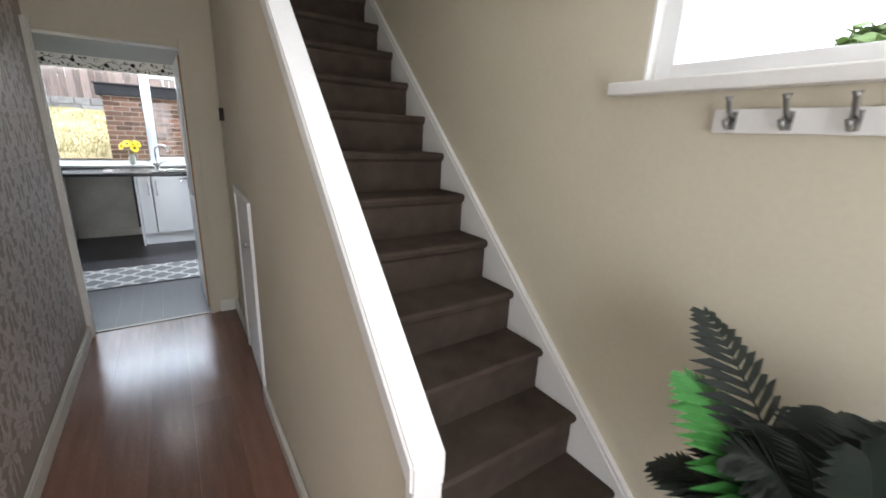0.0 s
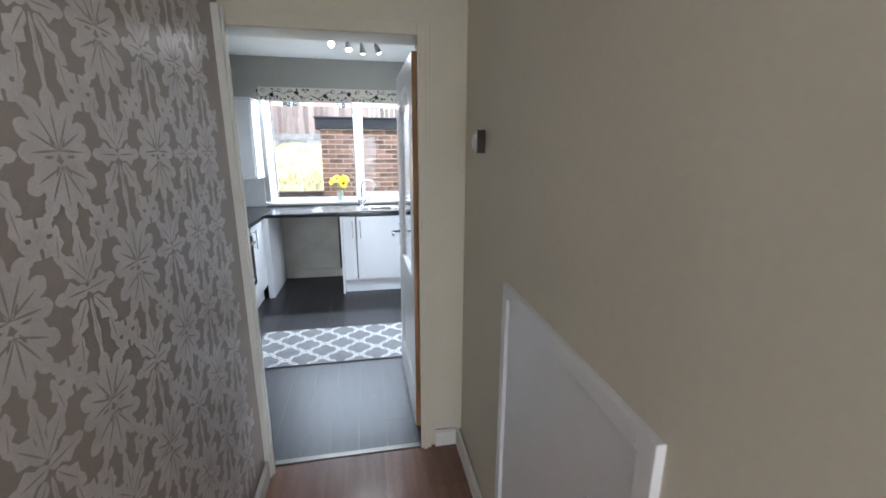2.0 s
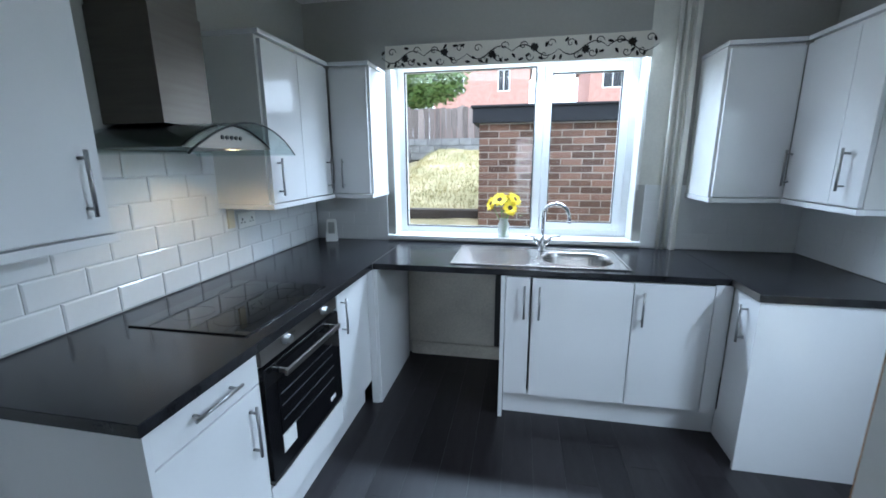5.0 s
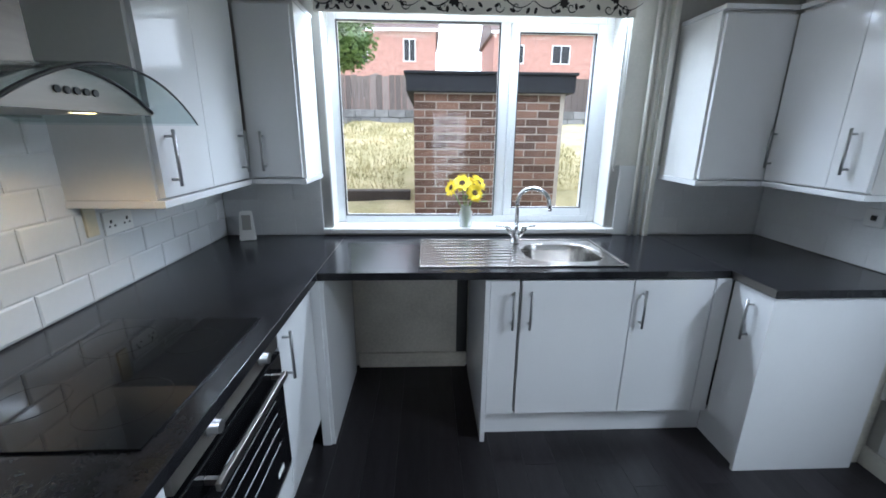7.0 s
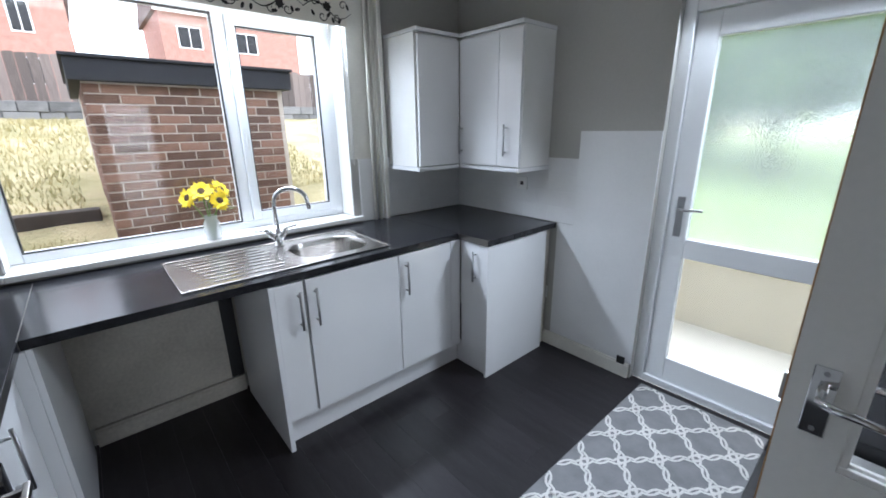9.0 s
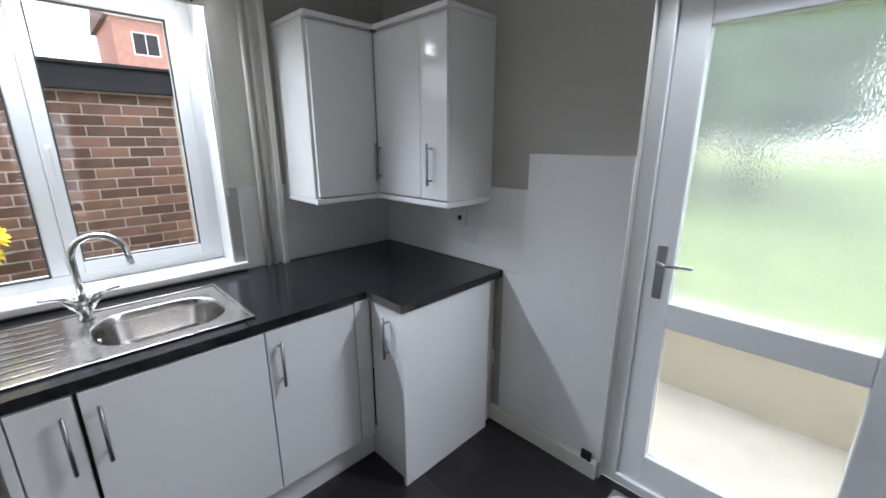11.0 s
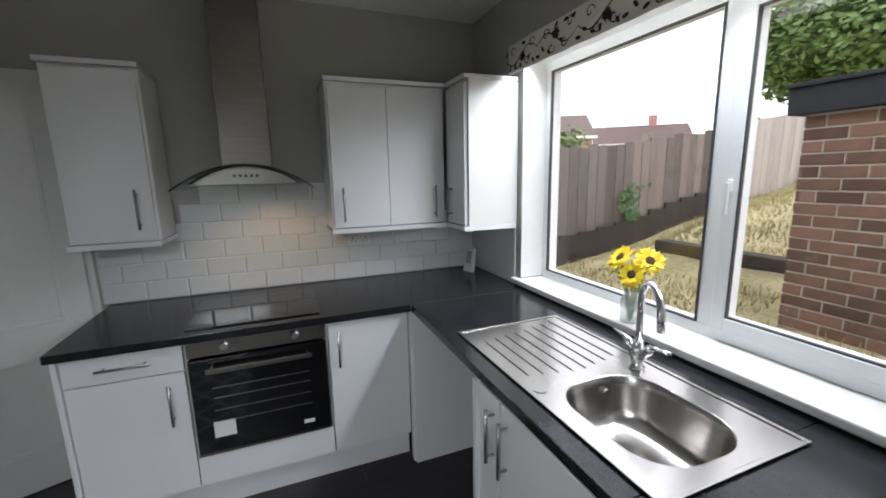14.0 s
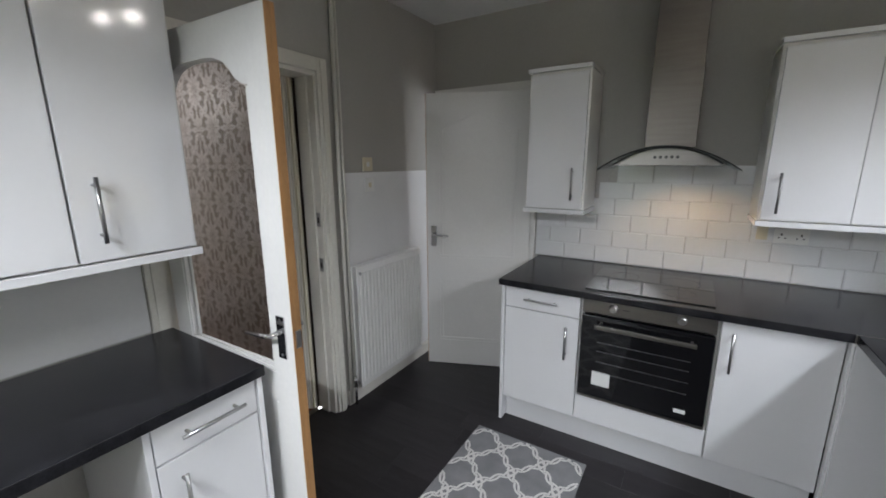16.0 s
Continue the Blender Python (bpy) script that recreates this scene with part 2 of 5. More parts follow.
GREENL = material("green_lawn", (0.24, 0.30, 0.11), 0.95, var=0.35, scale=3, fine=60, bump=0.6, bump_scale=60, dist=0.02)
RENDERW = material("cream_render", (0.60, 0.54, 0.42), 0.9, var=0.12, scale=3, bump=0.3, bump_scale=80)
FROST = glass("rain_glass", (0.97, 1, 0.98), 0.22, bump=0.6, bscale=70, haze=0.13)
VASEG = material("misted_jar_glass", (0.78, 0.80, 0.80), 0.08, var=0.05, bump=0)
VASEG.node_tree.nodes["Principled BSDF"].inputs["Alpha"].default_value = 0.4
HOODG = glass("hood_glass", (0.80, 0.86, 0.86))
BULB = glowing("lit_bulb", (1, 0.93, 0.8), 25)
WARM = glowing("lit_hood_lamp", (1, 0.70, 0.32), 12)


# ---- building helpers ----
def add_box(bm, x0, x1, y0, y1, z0, z1, bev=0.0):
    vs = [bm.verts.new((x, y, z)) for x in (x0, x1) for y in (y0, y1) for z in (z0, z1)]
    fs = [bm.faces.new([vs[i] for i in q]) for q in ((0, 1, 3, 2), (4, 6, 7, 5), (0, 4, 5, 1), (2, 3, 7, 6), (0, 2, 6, 4), (1, 5, 7, 3))]
    if bev:
        es = list({e for f in fs for e in f.edges})
        bmesh.ops.bevel(bm, geom=es, offset=bev, segments=2, affect="EDGES", profile=0.6)
    return bm


def add_tube(bm, pts, r, seg=10, caps=True):
    """A round tube along points; r is one radius or one for each point."""
    pts = [Vector(p) for p in pts]
    rs = r if isinstance(r, (list, tuple)) else [r] * len(pts)
    rings, up = [], None
    for i, p in enumerate(pts):
        d = (pts[min(i + 1, len(pts) - 1)] - pts[max(i - 1, 0)]).normalized()
        if up is None:
            up = d.orthogonal().normalized()
        up = (up - d * up.dot(d)).normalized()
        side = d.cross(up)
        rings.append([bm.verts.new(p + (up * math.cos(a) + side * math.sin(a)) * rs[i]) for a in [2 * math.pi * k / seg for k in range(seg)]])
    for a, b in zip(rings, rings[1:]):
        for k in range(seg):
            f = bm.faces.new((a[k], a[(k + 1) % seg], b[(k + 1) % seg], b[k]))
            f.smooth = True
    if caps:
        bm.faces.new(rings[0][::-1])
        bm.faces.new(rings[-1])
    return bm


def add_prism(bm, pts, axis, a, b):
    """A flat outline pulled from a to b along x, y or z."""
    def at(p, v):
        return (v, p[0], p[1]) if axis == "x" else (p[0], v, p[1]) if axis == "y" else (p[0], p[1], v)
    lo, hi = [bm.verts.new(at(p, a)) for p in pts], [bm.verts.new(at(p, b)) for p in pts]
    bm.faces.new(lo)
    bm.faces.new(hi[::-1])
    for i in range(len(pts)):
        j = (i + 1) % len(pts)
        bm.faces.new((lo[i], hi[i], hi[j], lo[j]))
    bmesh.ops.recalc_face_normals(bm, faces=bm.faces)
    return bm


def mesh_of(name, bm, mat):
    me = bpy.data.meshes.new(name)
    bmesh.ops.recalc_face_normals(bm, faces=bm.faces)
    bm.to_mesh(me)
    bm.free()
    me.materials.append(mat)
    return me


def part(name, bm, mat, parent, label=""):
    """One mesh part under a thing; the bmesh is in the thing's own axes."""
    ob = new(name, mesh_of(name, bm, mat))
    ob.parent = parent
    if label:
        ob["label"] = label
    return ob


def slab(name, parent, mat, x0, x1, y0, y1, z0, z1, bev=0.0, label=""):
    return part(name, add_box(bmesh.new(), x0, x1, y0, y1, z0, z1, bev), mat, parent, label)


def thing(name, m, label, category, group="", kind=""):
    ob = new(name)
    ob.empty_display_size = 0.1
    ob.matrix_world = m
    return tagged(ob, label, category, group, kind)


def shell(name, mat, boxes, label, category="wall"):
    """A piece of the setting out of butted boxes."""
    bm = bmesh.new()
    for b in boxes:
        add_box(bm, *b)
    return tagged(new(name, mesh_of(name, bm, mat)), label, category, kind="structure")


# ---- structure ----
CZ = 2.58
floor_k = shell("floor_kitchen", SHADOWGAP, [(-1.52, 1.80, 4.0, 7.19, -0.1, -0.004)], "black wood-effect vinyl kitchen floor", "floor")
floor_h = shell("floor_hall", PINE, [(-0.29, 1.555, -0.9, 4.0, -0.1, -0.004)], "reddish brown glossy laminate hall floor", "floor")
floor_l = shell("floor_lounge", LAMI2, [(-5.0, -1.52, 3.93, 7.45, -0.1, 0)], "brown laminate floor in the next room", "floor")
threshold = shell("trim_threshold", HOODST, [(-0.28, 0.48, 3.925, 3.955, -0.003, 0.006)], "metal threshold strip under the hall door", "trim")
ceil_k = shell("ceiling_kitchen", CEIL, [(-1.67, 1.95, 4.0, 7.45, CZ, CZ + 0.1)], "white textured kitchen ceiling", "ceiling")
ceil_h = shell("ceiling_hall", CEIL, [(-0.45, 0.65, -0.95, 4.0, CZ, CZ + 0.1), (0.65, 1.7, -0.95, 1.2, CZ, CZ + 0.1)], "white hall ceiling", "ceiling")
ceil_s = shell("ceiling_stairwell", CEIL, [(0.5, 1.75, -0.95, 4.3, 5.0, 5.1)], "white ceiling over the stairwell", "ceiling")
ceil_l = shell("ceiling_lounge", CEIL, [(-5.0, -1.67, 3.8, 7.45, CZ, CZ + 0.1)], "white ceiling of the next room", "ceiling")
# kitchen walls
WX0, WX1, WZ0, WZ1 = -0.88, 0.80, 0.945, 2.19
wall_window = shell("wall_north", GREY, [(-1.67, WX0, 7.19, 7.45, 0, CZ), (WX1, 1.95, 7.19, 7.45, 0, CZ), (WX0, WX1, 7.19, 7.45, 0, WZ0), (WX0, WX1, 7.19, 7.45, WZ1, CZ)],
                    "grey painted kitchen wall with the window")
wall_left = shell("wall_west", GREY, [(-1.67, -1.52, 4.90, 7.19, 0, CZ), (-1.67, -1.52, 4.0, 4.12, 0, CZ), (-1.67, -1.52, 4.12, 4.90, 2.06, CZ)],
                  "grey painted kitchen wall behind the cooker")
wall_right = shell("wall_east", GREY, [(1.785, 1.95, 5.63, 7.19, 0, CZ), (1.785, 1.95, 4.0, 4.72, 0, CZ), (1.785, 1.95, 4.72, 5.63, 2.12, CZ)],
                   "grey painted kitchen wall with the back door")
wall_door = shell("wall_south", GREY, [(-1.67, -0.335, 4.005, 4.08, 0, CZ), (0.53, 1.95, 4.005, 4.08, 0, CZ), (-0.335, 0.53, 4.005, 4.08, 2.05, CZ)],
                  "grey painted kitchen wall round the hall door")
wall_door_h = shell("wall_hall_end", CREAM, [(-0.45, -0.335, 3.93, 4.003, 0, CZ), (0.53, 1.7, 3.93, 4.003, 0, 5.0), (-0.335, 0.53, 3.93, 4.003, 2.05, CZ)],
                    "cream painted end wall of the hall")
wall_paper = shell("wall_hall_wallpaper", WPAPER, [(-0.45, -0.29, -0.9, 3.93, 0, CZ)], "hall wall with silver damask wallpaper on taupe")
wall_front = shell("wall_hall_front", CREAM, [(-0.45, -0.15, -1.05, -0.9, 0, 5.0), (0.75, 1.7, -1.05, -0.9, 0, 5.0), (-0.15, 0.75, -1.05, -0.9, 2.08, 5.0)], "plain cream wall round the open front doorway")
HY0, HY1, HZ0, HZ1 = 0.02, 1.06, 1.70, 2.45
wall_stair = shell("wall_stairs", CREAM, [(1.555, 1.70, HY1, 3.93, 0, 5.0), (1.555, 1.70, -0.9, HY0, 0, 5.0), (1.555, 1.70, HY0, HY1, 0, HZ0), (1.555, 1.70, HY0, HY1, HZ1, 5.0)],
                   "cream painted wall beside the stairs with a small window")
# the stair partition: its top follows the stairs, the hall cupboard door sits in it
bm = bmesh.new()
add_prism(bm, [(0.83, 0), (2.50, 0), (2.50, 2.58), (0.83, 0.93)], "x", 0.652, 0.692)
skew = lambda y: 0.652 + 0.037 * (y - 2.50)
for ya, yb_, za in ((2.50, 3.24, 1.15), (3.24, 3.93, 0)):
    add_prism(bm, [(skew(ya), ya), (skew(yb_), yb_), (skew(yb_) + 0.04, yb_), (skew(ya) + 0.04, ya)], "z", za, 5.0)
wall_part = tagged(new("wall_stair_partition", mesh_of("wall_stair_partition", bm, CREAM)), "cream painted partition closing the side of the stairs", "wall", kind="structure")
shell("wall_upstairs", CREAM, [(0.50, 0.652, -0.95, 4.0, CZ + 0.1, 5.0)], "plain cream wall above the hall")
shell("wall_lounge", BPAPER, [(-5.1, -5.0, 3.8, 7.45, 0, CZ)], "blue grey patterned wallpaper in the next room")
shell("wall_lounge_side", GREY, [(-5.0, -1.67, 3.8, 3.93, 0, CZ), (-5.0, -4.1, 7.3, 7.45, 0, CZ), (-2.5, -1.67, 7.3, 7.45, 0, CZ), (-4.1, -2.5, 7.3, 7.45, 0, 0.9), (-4.1, -2.5, 7.3, 7.45, 2.2, CZ)],
      "plain walls of the next room")


def skirting(name, boxes, mat=OLDW, label="white painted skirting board"):
    bm = bmesh.new()
    for x0, x1, y0, y1 in boxes:
        add_box(bm, x0, x1, y0, y1, 0, 0.085)
        wide_x = x1 - x0 > y1 - y0
        g = 0.004
        add_box(bm, x0 + (0 if wide_x else g), x1 - (0 if wide_x else g), y0 + (g if wide_x else 0), y1 - (g if wide_x else 0), 0.085, 0.098)
    return tagged(new(name, mesh_of(name, bm, mat)), label, "skirting board", kind="structure")


skirting("baseboard_hall", [(-0.288, -0.27, -0.9, 3.90), (0.632, 0.65, 0.86, 2.49), (0.672, 0.69, 3.26, 3.91), (0.56, 0.672, 3.912, 3.928)])
skirting("baseboard_kitchen", [(1.765, 1.783, 5.64, 6.9), (-1.5, -0.42, 4.082, 4.10)])
skirting("baseboard_gap", [(-0.76, -0.05, 7.16, 7.188)], DIRTYW, "grubby skirting in the appliance gap")
shell("trim_gap_back", DIRTYW, [(-0.78, -0.03, 7.184, 7.1895, 0.1, 0.87)], "stained bare plaster behind the appliance gap", "wall")
shell("trim_gap_strip", SHADOWGAP, [(-0.115, -0.045, 7.178, 7.1835, 0.10, 0.87)], "dark strip at the back of the appliance gap", "wall")


# ---- doors and windows ----
def architrave(name, x0, x1, top, y, out, mat=OLDW, w=0.055, label="moulded white door architrave"):
    """Door lining and moulded architrave round an opening in a wall across y."""
    bm = bmesh.new()
    d = 0.018 * out
    for a, b in ((x0 - w, x0), (x1, x1 + w)):
        add_box(bm, a, b, min(y, y + d), max(y, y + d), 0, top + w, 0.004)
        add_box(bm, a + 0.012, b - 0.02, min(y + d, y + d * 1.5), max(y + d, y + d * 1.5), 0, top + w - 0.012, 0.003)
    add_box(bm, x0, x1, min(y, y + d), max(y, y + d), top, top + w, 0.004)
    return tagged(new(name, mesh_of(name, bm, mat)), label, "door frame", kind="structure")


shell("trim_door_lining", OLDW, [(-0.335, -0.31, 3.93, 4.08, 0, 2.03), (0.508, 0.53, 3.93, 4.08, 0, 2.03), (-0.335, 0.53, 3.93, 4.08, 2.03, 2.05),
                                 (-0.31, -0.297, 3.97, 4.03, 0, 2.03), (-0.29, -0.263, 3.85, 3.91, 0, 2.085), (-0.285, -0.256, 3.87, 3.895, 0, 2.08), (0.496, 0.508, 3.97, 4.03, 0, 2.03)], "aged white door lining with stops", "door frame")
architrave("trim_architrave_hall", -0.268, 0.482, 2.03, 3.93, -1, CREAM, label="narrow door architrave painted over in cream")
architrave("trim_architrave_kitchen", -0.325, 0.535, 2.05, 4.08, 1, w=0.07)
strike = thing("strike_plate", pose(-0.308, 4.05, 1.25), "worn steel strike plate in the door lining", "strike plate", "strike plates")
slab("plate", strike, NICKEL, 0, 0.003, -0.015, 0.015, -0.04, 0.04, 0.001)
slab("keeper_hole", strike, BLACKP, 0.003, 0.0035, -0.007, 0.007, -0.02, 0.012)
copy_thing(strike, pose(-0.308, 4.05, 0.98))


def lever(parent, x, y, z, side, along):
    """Lever handle on a backplate on the face x; side: which way it stands off; along: way the lever points in y."""
    a, b = sorted((x, x + 0.006 * side))
    h = slab("handle", parent, CHROME, a, b, y - 0.02, y + 0.02, z - 0.075, z + 0.075, 0.002, "chrome lever handle on a plate")
    bm = bmesh.new()
    add_tube(bm, [(x, y, z + 0.02), (x + 0.045 * side, y, z + 0.02), (x + 0.055 * side, y + 0.02 * along, z + 0.02), (x + 0.056 * side, y + 0.11 * along, z + 0.014)], [0.009, 0.008, 0.009, 0.007], 10)
    part("lever", bm, CHROME, h)
    bm = bmesh.new()
    for dz in (-0.062, 0.062):
        add_tube(bm, [(x, y, z + dz), (x + 0.0075 * side, y, z + dz)], 0.005, 8)
    part("screws", bm, NICKEL, h)


# hall door: half glazed, hooked back into the kitchen, bare pine edges
hall_door = thing("hall_door", pose(0.476, 4.086, 0.008, 0, 0, 1), "white half-glazed internal door with bare pine edges, standing open", "door")
L, H = 0.738, 2.0
bm = bmesh.new()
add_box(bm, 0, 0.035, 0.003, 0.105, 0, H)
add_box(bm, 0, 0.035, L - 0.105, L - 0.003, 0, H)
add_box(bm, 0, 0.035, 0.105, L - 0.105, 0, 0.22)
add_box(bm, 0, 0.035, 0.105, L - 0.105, 0.76, 0.86)
half = [(0.0, 1.79), (0.03, 1.797), (0.06, 1.815), (0.085, 1.845), (0.115, 1.868), (0.16, 1.883), (0.21, 1.889)]
arch = [(0.105, H)] + [(0.105 + a, z) for a, z in half] + [(L - 0.105 - a, z) for a, z in half[::-1]] + [(L - 0.105, H)]
add_prism(bm, arch, "x", 0, 0.035)
part("frame", bm, GLOSSW, hall_door)
slab("hinge_edge", hall_door, PINE, 0.0005, 0.0345, 0, 0.003, 0, H, label="bare pine edge")
slab("latch_edge", hall_door, PINE, 0.0005, 0.0345, L - 0.003, L, 0, H, label="bare pine edge")
slab("pane", hall_door, PANE, 0.0155, 0.0195, 0.105, L - 0.105, 0.86, 1.888, label="clear glass pane").visible_shadow = False
slab("panel", hall_door, GLOSSW, 0.010, 0.025, 0.105, L - 0.105, 0.22, 0.76, label="recessed lower panel")
bm = bmesh.new()
for xa, xb in ((0.002, 0.012), (0.023, 0.033)):
    for y0, y1, z0, z1 in ((0.105, L - 0.105, 0.86, 0.875), (0.105, 0.12, 0.875, 1.79), (L - 0.12, L - 0.105, 0.875, 1.79),
                           (0.105, L - 0.105, 0.22, 0.24), (0.105, L - 0.105, 0.74, 0.76), (0.105, 0.125, 0.24, 0.74), (L - 0.125, L - 0.105, 0.24, 0.74)):
        add_box(bm, xa, xb, y0, y1, z0, z1, 0.003)
part("beading", bm, GLOSSW, hall_door)
lever(hall_door, 0, L - 0.055, 1.0, -1, -1)
lever(hall_door, 0.035, L - 0.055, 1.0, 1, -1)
slab("latch", hall_door, NICKEL, 0.008, 0.027, L, L + 0.006, 0.97, 1.03, 0.001, "steel latch plate")
for z in (0.22, 1.75):
    bm = add_tube(bmesh.new(), [(0.039, -0.003, z), (0.039, -0.003, z + 0.09)], 0.006, 8)
    add_box(bm, 0.008, 0.036, -0.002, 0, z, z + 0.09)
    for dz in (0.018, 0.045, 0.072):
        add_tube(bm, [(0.02, -0.002, z + dz), (0.02, -0.003, z + dz)], 0.004, 8)
    part("hinge", bm, BRASS, hall_door, "worn brass hinge")

# lounge door, ajar into the kitchen
ang = math.degrees(math.atan2(-0.695, 0.285))
lounge_door = thing("lounge_door", pose(-1.497, 4.893, 0.008, 0, 0, ang), "white panelled internal door standing ajar beside the units", "door")
W2 = 0.75
bm = bmesh.new()
for x0, x1, z0, z1 in ((0, 0.1, 0, 2.03), (W2 - 0.1, W2 - 0.004, 0, 2.03), (0.1, W2 - 0.1, 0, 0.2), (0.1, W2 - 0.1, 0.70, 0.86)):
    add_box(bm, x0, x1, 0, 0.035, z0, z1)
add_prism(bm, [(0.1, 2.03), (0.1, 1.78), (0.2, 1.82), (W2 / 2, 1.9), (W2 - 0.2, 1.82), (W2 - 0.1, 1.78), (W2 - 0.1, 2.03)], "y", 0, 0.035)
part("frame", bm, GLOSSW, lounge_door)
slab("edge", lounge_door, PINE, W2 - 0.004, W2, 0.0005, 0.0345, 0, 2.03, label="bare pine edge")
slab("panel", lounge_door, GLOSSW, 0.1, W2 - 0.1, 0.010, 0.025, 0.2, 0.70, label="recessed lower panel")
slab("panel", lounge_door, GLOSSW, 0.1, W2 - 0.1, 0.010, 0.025, 0.86, 1.9, label="recessed upper panel")
bm = bmesh.new()
for ya, yb in ((0.002, 0.011), (0.024, 0.033)):
    for x0, x1, z0, z1 in ((0.1, W2 - 0.1, 0.2, 0.222), (0.1, W2 - 0.1, 0.678, 0.70), (0.1, W2 - 0.1, 0.86, 0.882), (0.1, 0.122, 0.882, 1.79), (W2 - 0.122, W2 - 0.1, 0.882, 1.79),
                           (0.1, 0.122, 0.222, 0.678), (W2 - 0.122, W2 - 0.1, 0.222, 0.678)):
        add_box(bm, x0, x1, ya, yb, z0, z1, 0.003)
part("moulding", bm, GLOSSW, lounge_door)
for y, sd in ((0, -1), (0.035, 1)):
    a, b = sorted((y, y + 0.006 * sd))
    h = slab("handle", lounge_door, CHROME, W2 - 0.075, W2 - 0.035, a, b, 0.95, 1.1, 0.002, "chrome lever handle")
    part("lever", add_tube(bmesh.new(), [(W2 - 0.055, y, 1.04), (W2 - 0.055, y + 0.045 * sd, 1.04), (W2 - 0.08, y + 0.055 * sd, 1.04), (W2 - 0.17, y + 0.055 * sd, 1.035)], 0.008, 10), CHROME, h)
shell("trim_lounge_frame", GLOSSW, [(-1.67, -1.52, 4.12, 4.14, 0, 2.045), (-1.67, -1.52, 4.88, 4.90, 0, 2.045), (-1.67, -1.52, 4.12, 4.90, 2.045, 2.06),
                                    (-1.52, -1.502, 4.09, 4.14, 0, 2.11), (-1.52, -1.502, 4.88, 4.93, 0, 2.11), (-1.52, -1.502, 4.14, 4.88, 2.05, 2.11)], "white door frame to the next room", "door frame")

# back door: white frame, rain glass above, clear below
door_back = thing("door_back", pose(1.86, 5.17, 0), "white back door with patterned glass above and plain glass below", "door", kind="structure")
slab("frame_post", door_back, UPVC, -0.03, 0.05, 0.40, 0.46, 0.0, 2.12, 0.004)
slab("frame_post", door_back, UPVC, -0.03, 0.05, -0.45, -0.39, 0.0, 2.12, 0.004)
slab("frame_head", door_back, UPVC, -0.03, 0.05, -0.39, 0.40, 2.05, 2.12, 0.004)
slab("threshold", door_back, UPVC, -0.03, 0.05, -0.39, 0.40, 0.0, 0.045, 0.004)
slab("stile", door_back, UPVC, -0.01, 0.04, 0.295, 0.398, 0.05, 2.045, 0.006)
slab("stile", door_back, UPVC, -0.01, 0.04, -0.388, -0.29, 0.05, 2.045, 0.006)
slab("rail", door_back, UPVC, -0.01, 0.04, -0.29, 0.295, 1.93, 2.045, 0.006)
slab("rail", door_back, UPVC, -0.01, 0.04, -0.29, 0.295, 0.82, 0.93, 0.006)
slab("rail", door_back, UPVC, -0.01, 0.04, -0.29, 0.295, 0.05, 0.195, 0.006)
g = slab("pane", door_back, FROST, 0.012, 0.02, -0.29, 0.295, 0.93, 1.93, label="rain-patterned obscure glass")
g.visible_shadow = False
g = slab("pane", door_back, MISTG, 0.012, 0.02, -0.29, 0.295, 0.195, 0.82, label="misted lower glass")
g.visible_shadow = False
bd_h = slab("handle", door_back, NICKEL, -0.018, -0.01, 0.325, 0.36, 0.94, 1.16, 0.003, "worn steel lever handle")
part("lever", add_tube(bmesh.new(), [(-0.018, 0.342, 1.10), (-0.055, 0.342, 1.10), (-0.06, 0.31, 1.095), (-0.06, 0.22, 1.10)], 0.008, 10), CHROME, bd_h)
part("key_barrel", add_tube(bmesh.new(), [(-0.018, 0.342, 0.99), (-0.024, 0.342, 0.99)], 0.009, 12), NICKEL, bd_h)

# kitchen window
window_k = thing("window_kitchen", pose(0, 7.37, 0), "white double-glazed kitchen window with one opening sash", "window", kind="structure")
for x0, x1, z0, z1 in ((WX0, -0.825, 0.96, 2.185), (0.745, WX1, 0.96, 2.185), (0.125, 0.185, 1.0, 2.13)):
    slab("frame_upright", window_k, UPVC, x0, x1, -0.03, 0.04, z0, z1, 0.005)
for z0, z1 in ((0.955, 1.0), (2.13, 2.188)):
    slab("frame_rail", window_k, UPVC, -0.825, 0.745, -0.03, 0.04, z0, z1, 0.005)
bm = bmesh.new()
for x0, x1, z0, z1 in ((0.187, 0.235, 1.003, 2.127), (0.69, 0.743, 1.003, 2.127), (0.235, 0.69, 1.003, 1.052), (0.235, 0.69, 2.078, 2.127)):
    add_box(bm, x0, x1, -0.048, 0.02, z0, z1, 0.005)
sash = part("sash", bm, UPVC, window_k)
bm = bmesh.new()
for x0, x1, z0, z1 in ((-0.825, -0.818, 1.0, 2.13), (0.118, 0.125, 1.0, 2.13), (-0.818, 0.118, 1.0, 1.007), (-0.818, 0.118, 2.123, 2.13)):
    add_box(bm, x0, x1, -0.034, -0.03 + 0.012, z0, z1)
for x0, x1, z0, z1 in ((0.235, 0.241, 1.052, 2.078), (0.684, 0.69, 1.052, 2.078), (0.241, 0.684, 1.052, 1.058), (0.241, 0.684, 2.072, 2.078)):
    add_box(bm, x0, x1, -0.044, -0.03, z0, z1)
part("gasket", bm, SHADOWGAP, window_k, "dark rubber gasket")
for x0, x1, z0, z1 in ((-0.818, 0.118, 1.007, 2.123), (0.241, 0.684, 1.058, 2.072)):
    g = slab("pane", window_k, PANE, x0, x1, -0.006, 0.0, z0, z1)
    g.visible_shadow = False
bm = add_box(bmesh.new(), 0.203, 0.219, -0.058, -0.048, 1.50, 1.54, 0.003)
add_box(bm, 0.206, 0.217, -0.072, -0.058, 1.42, 1.53, 0.003)
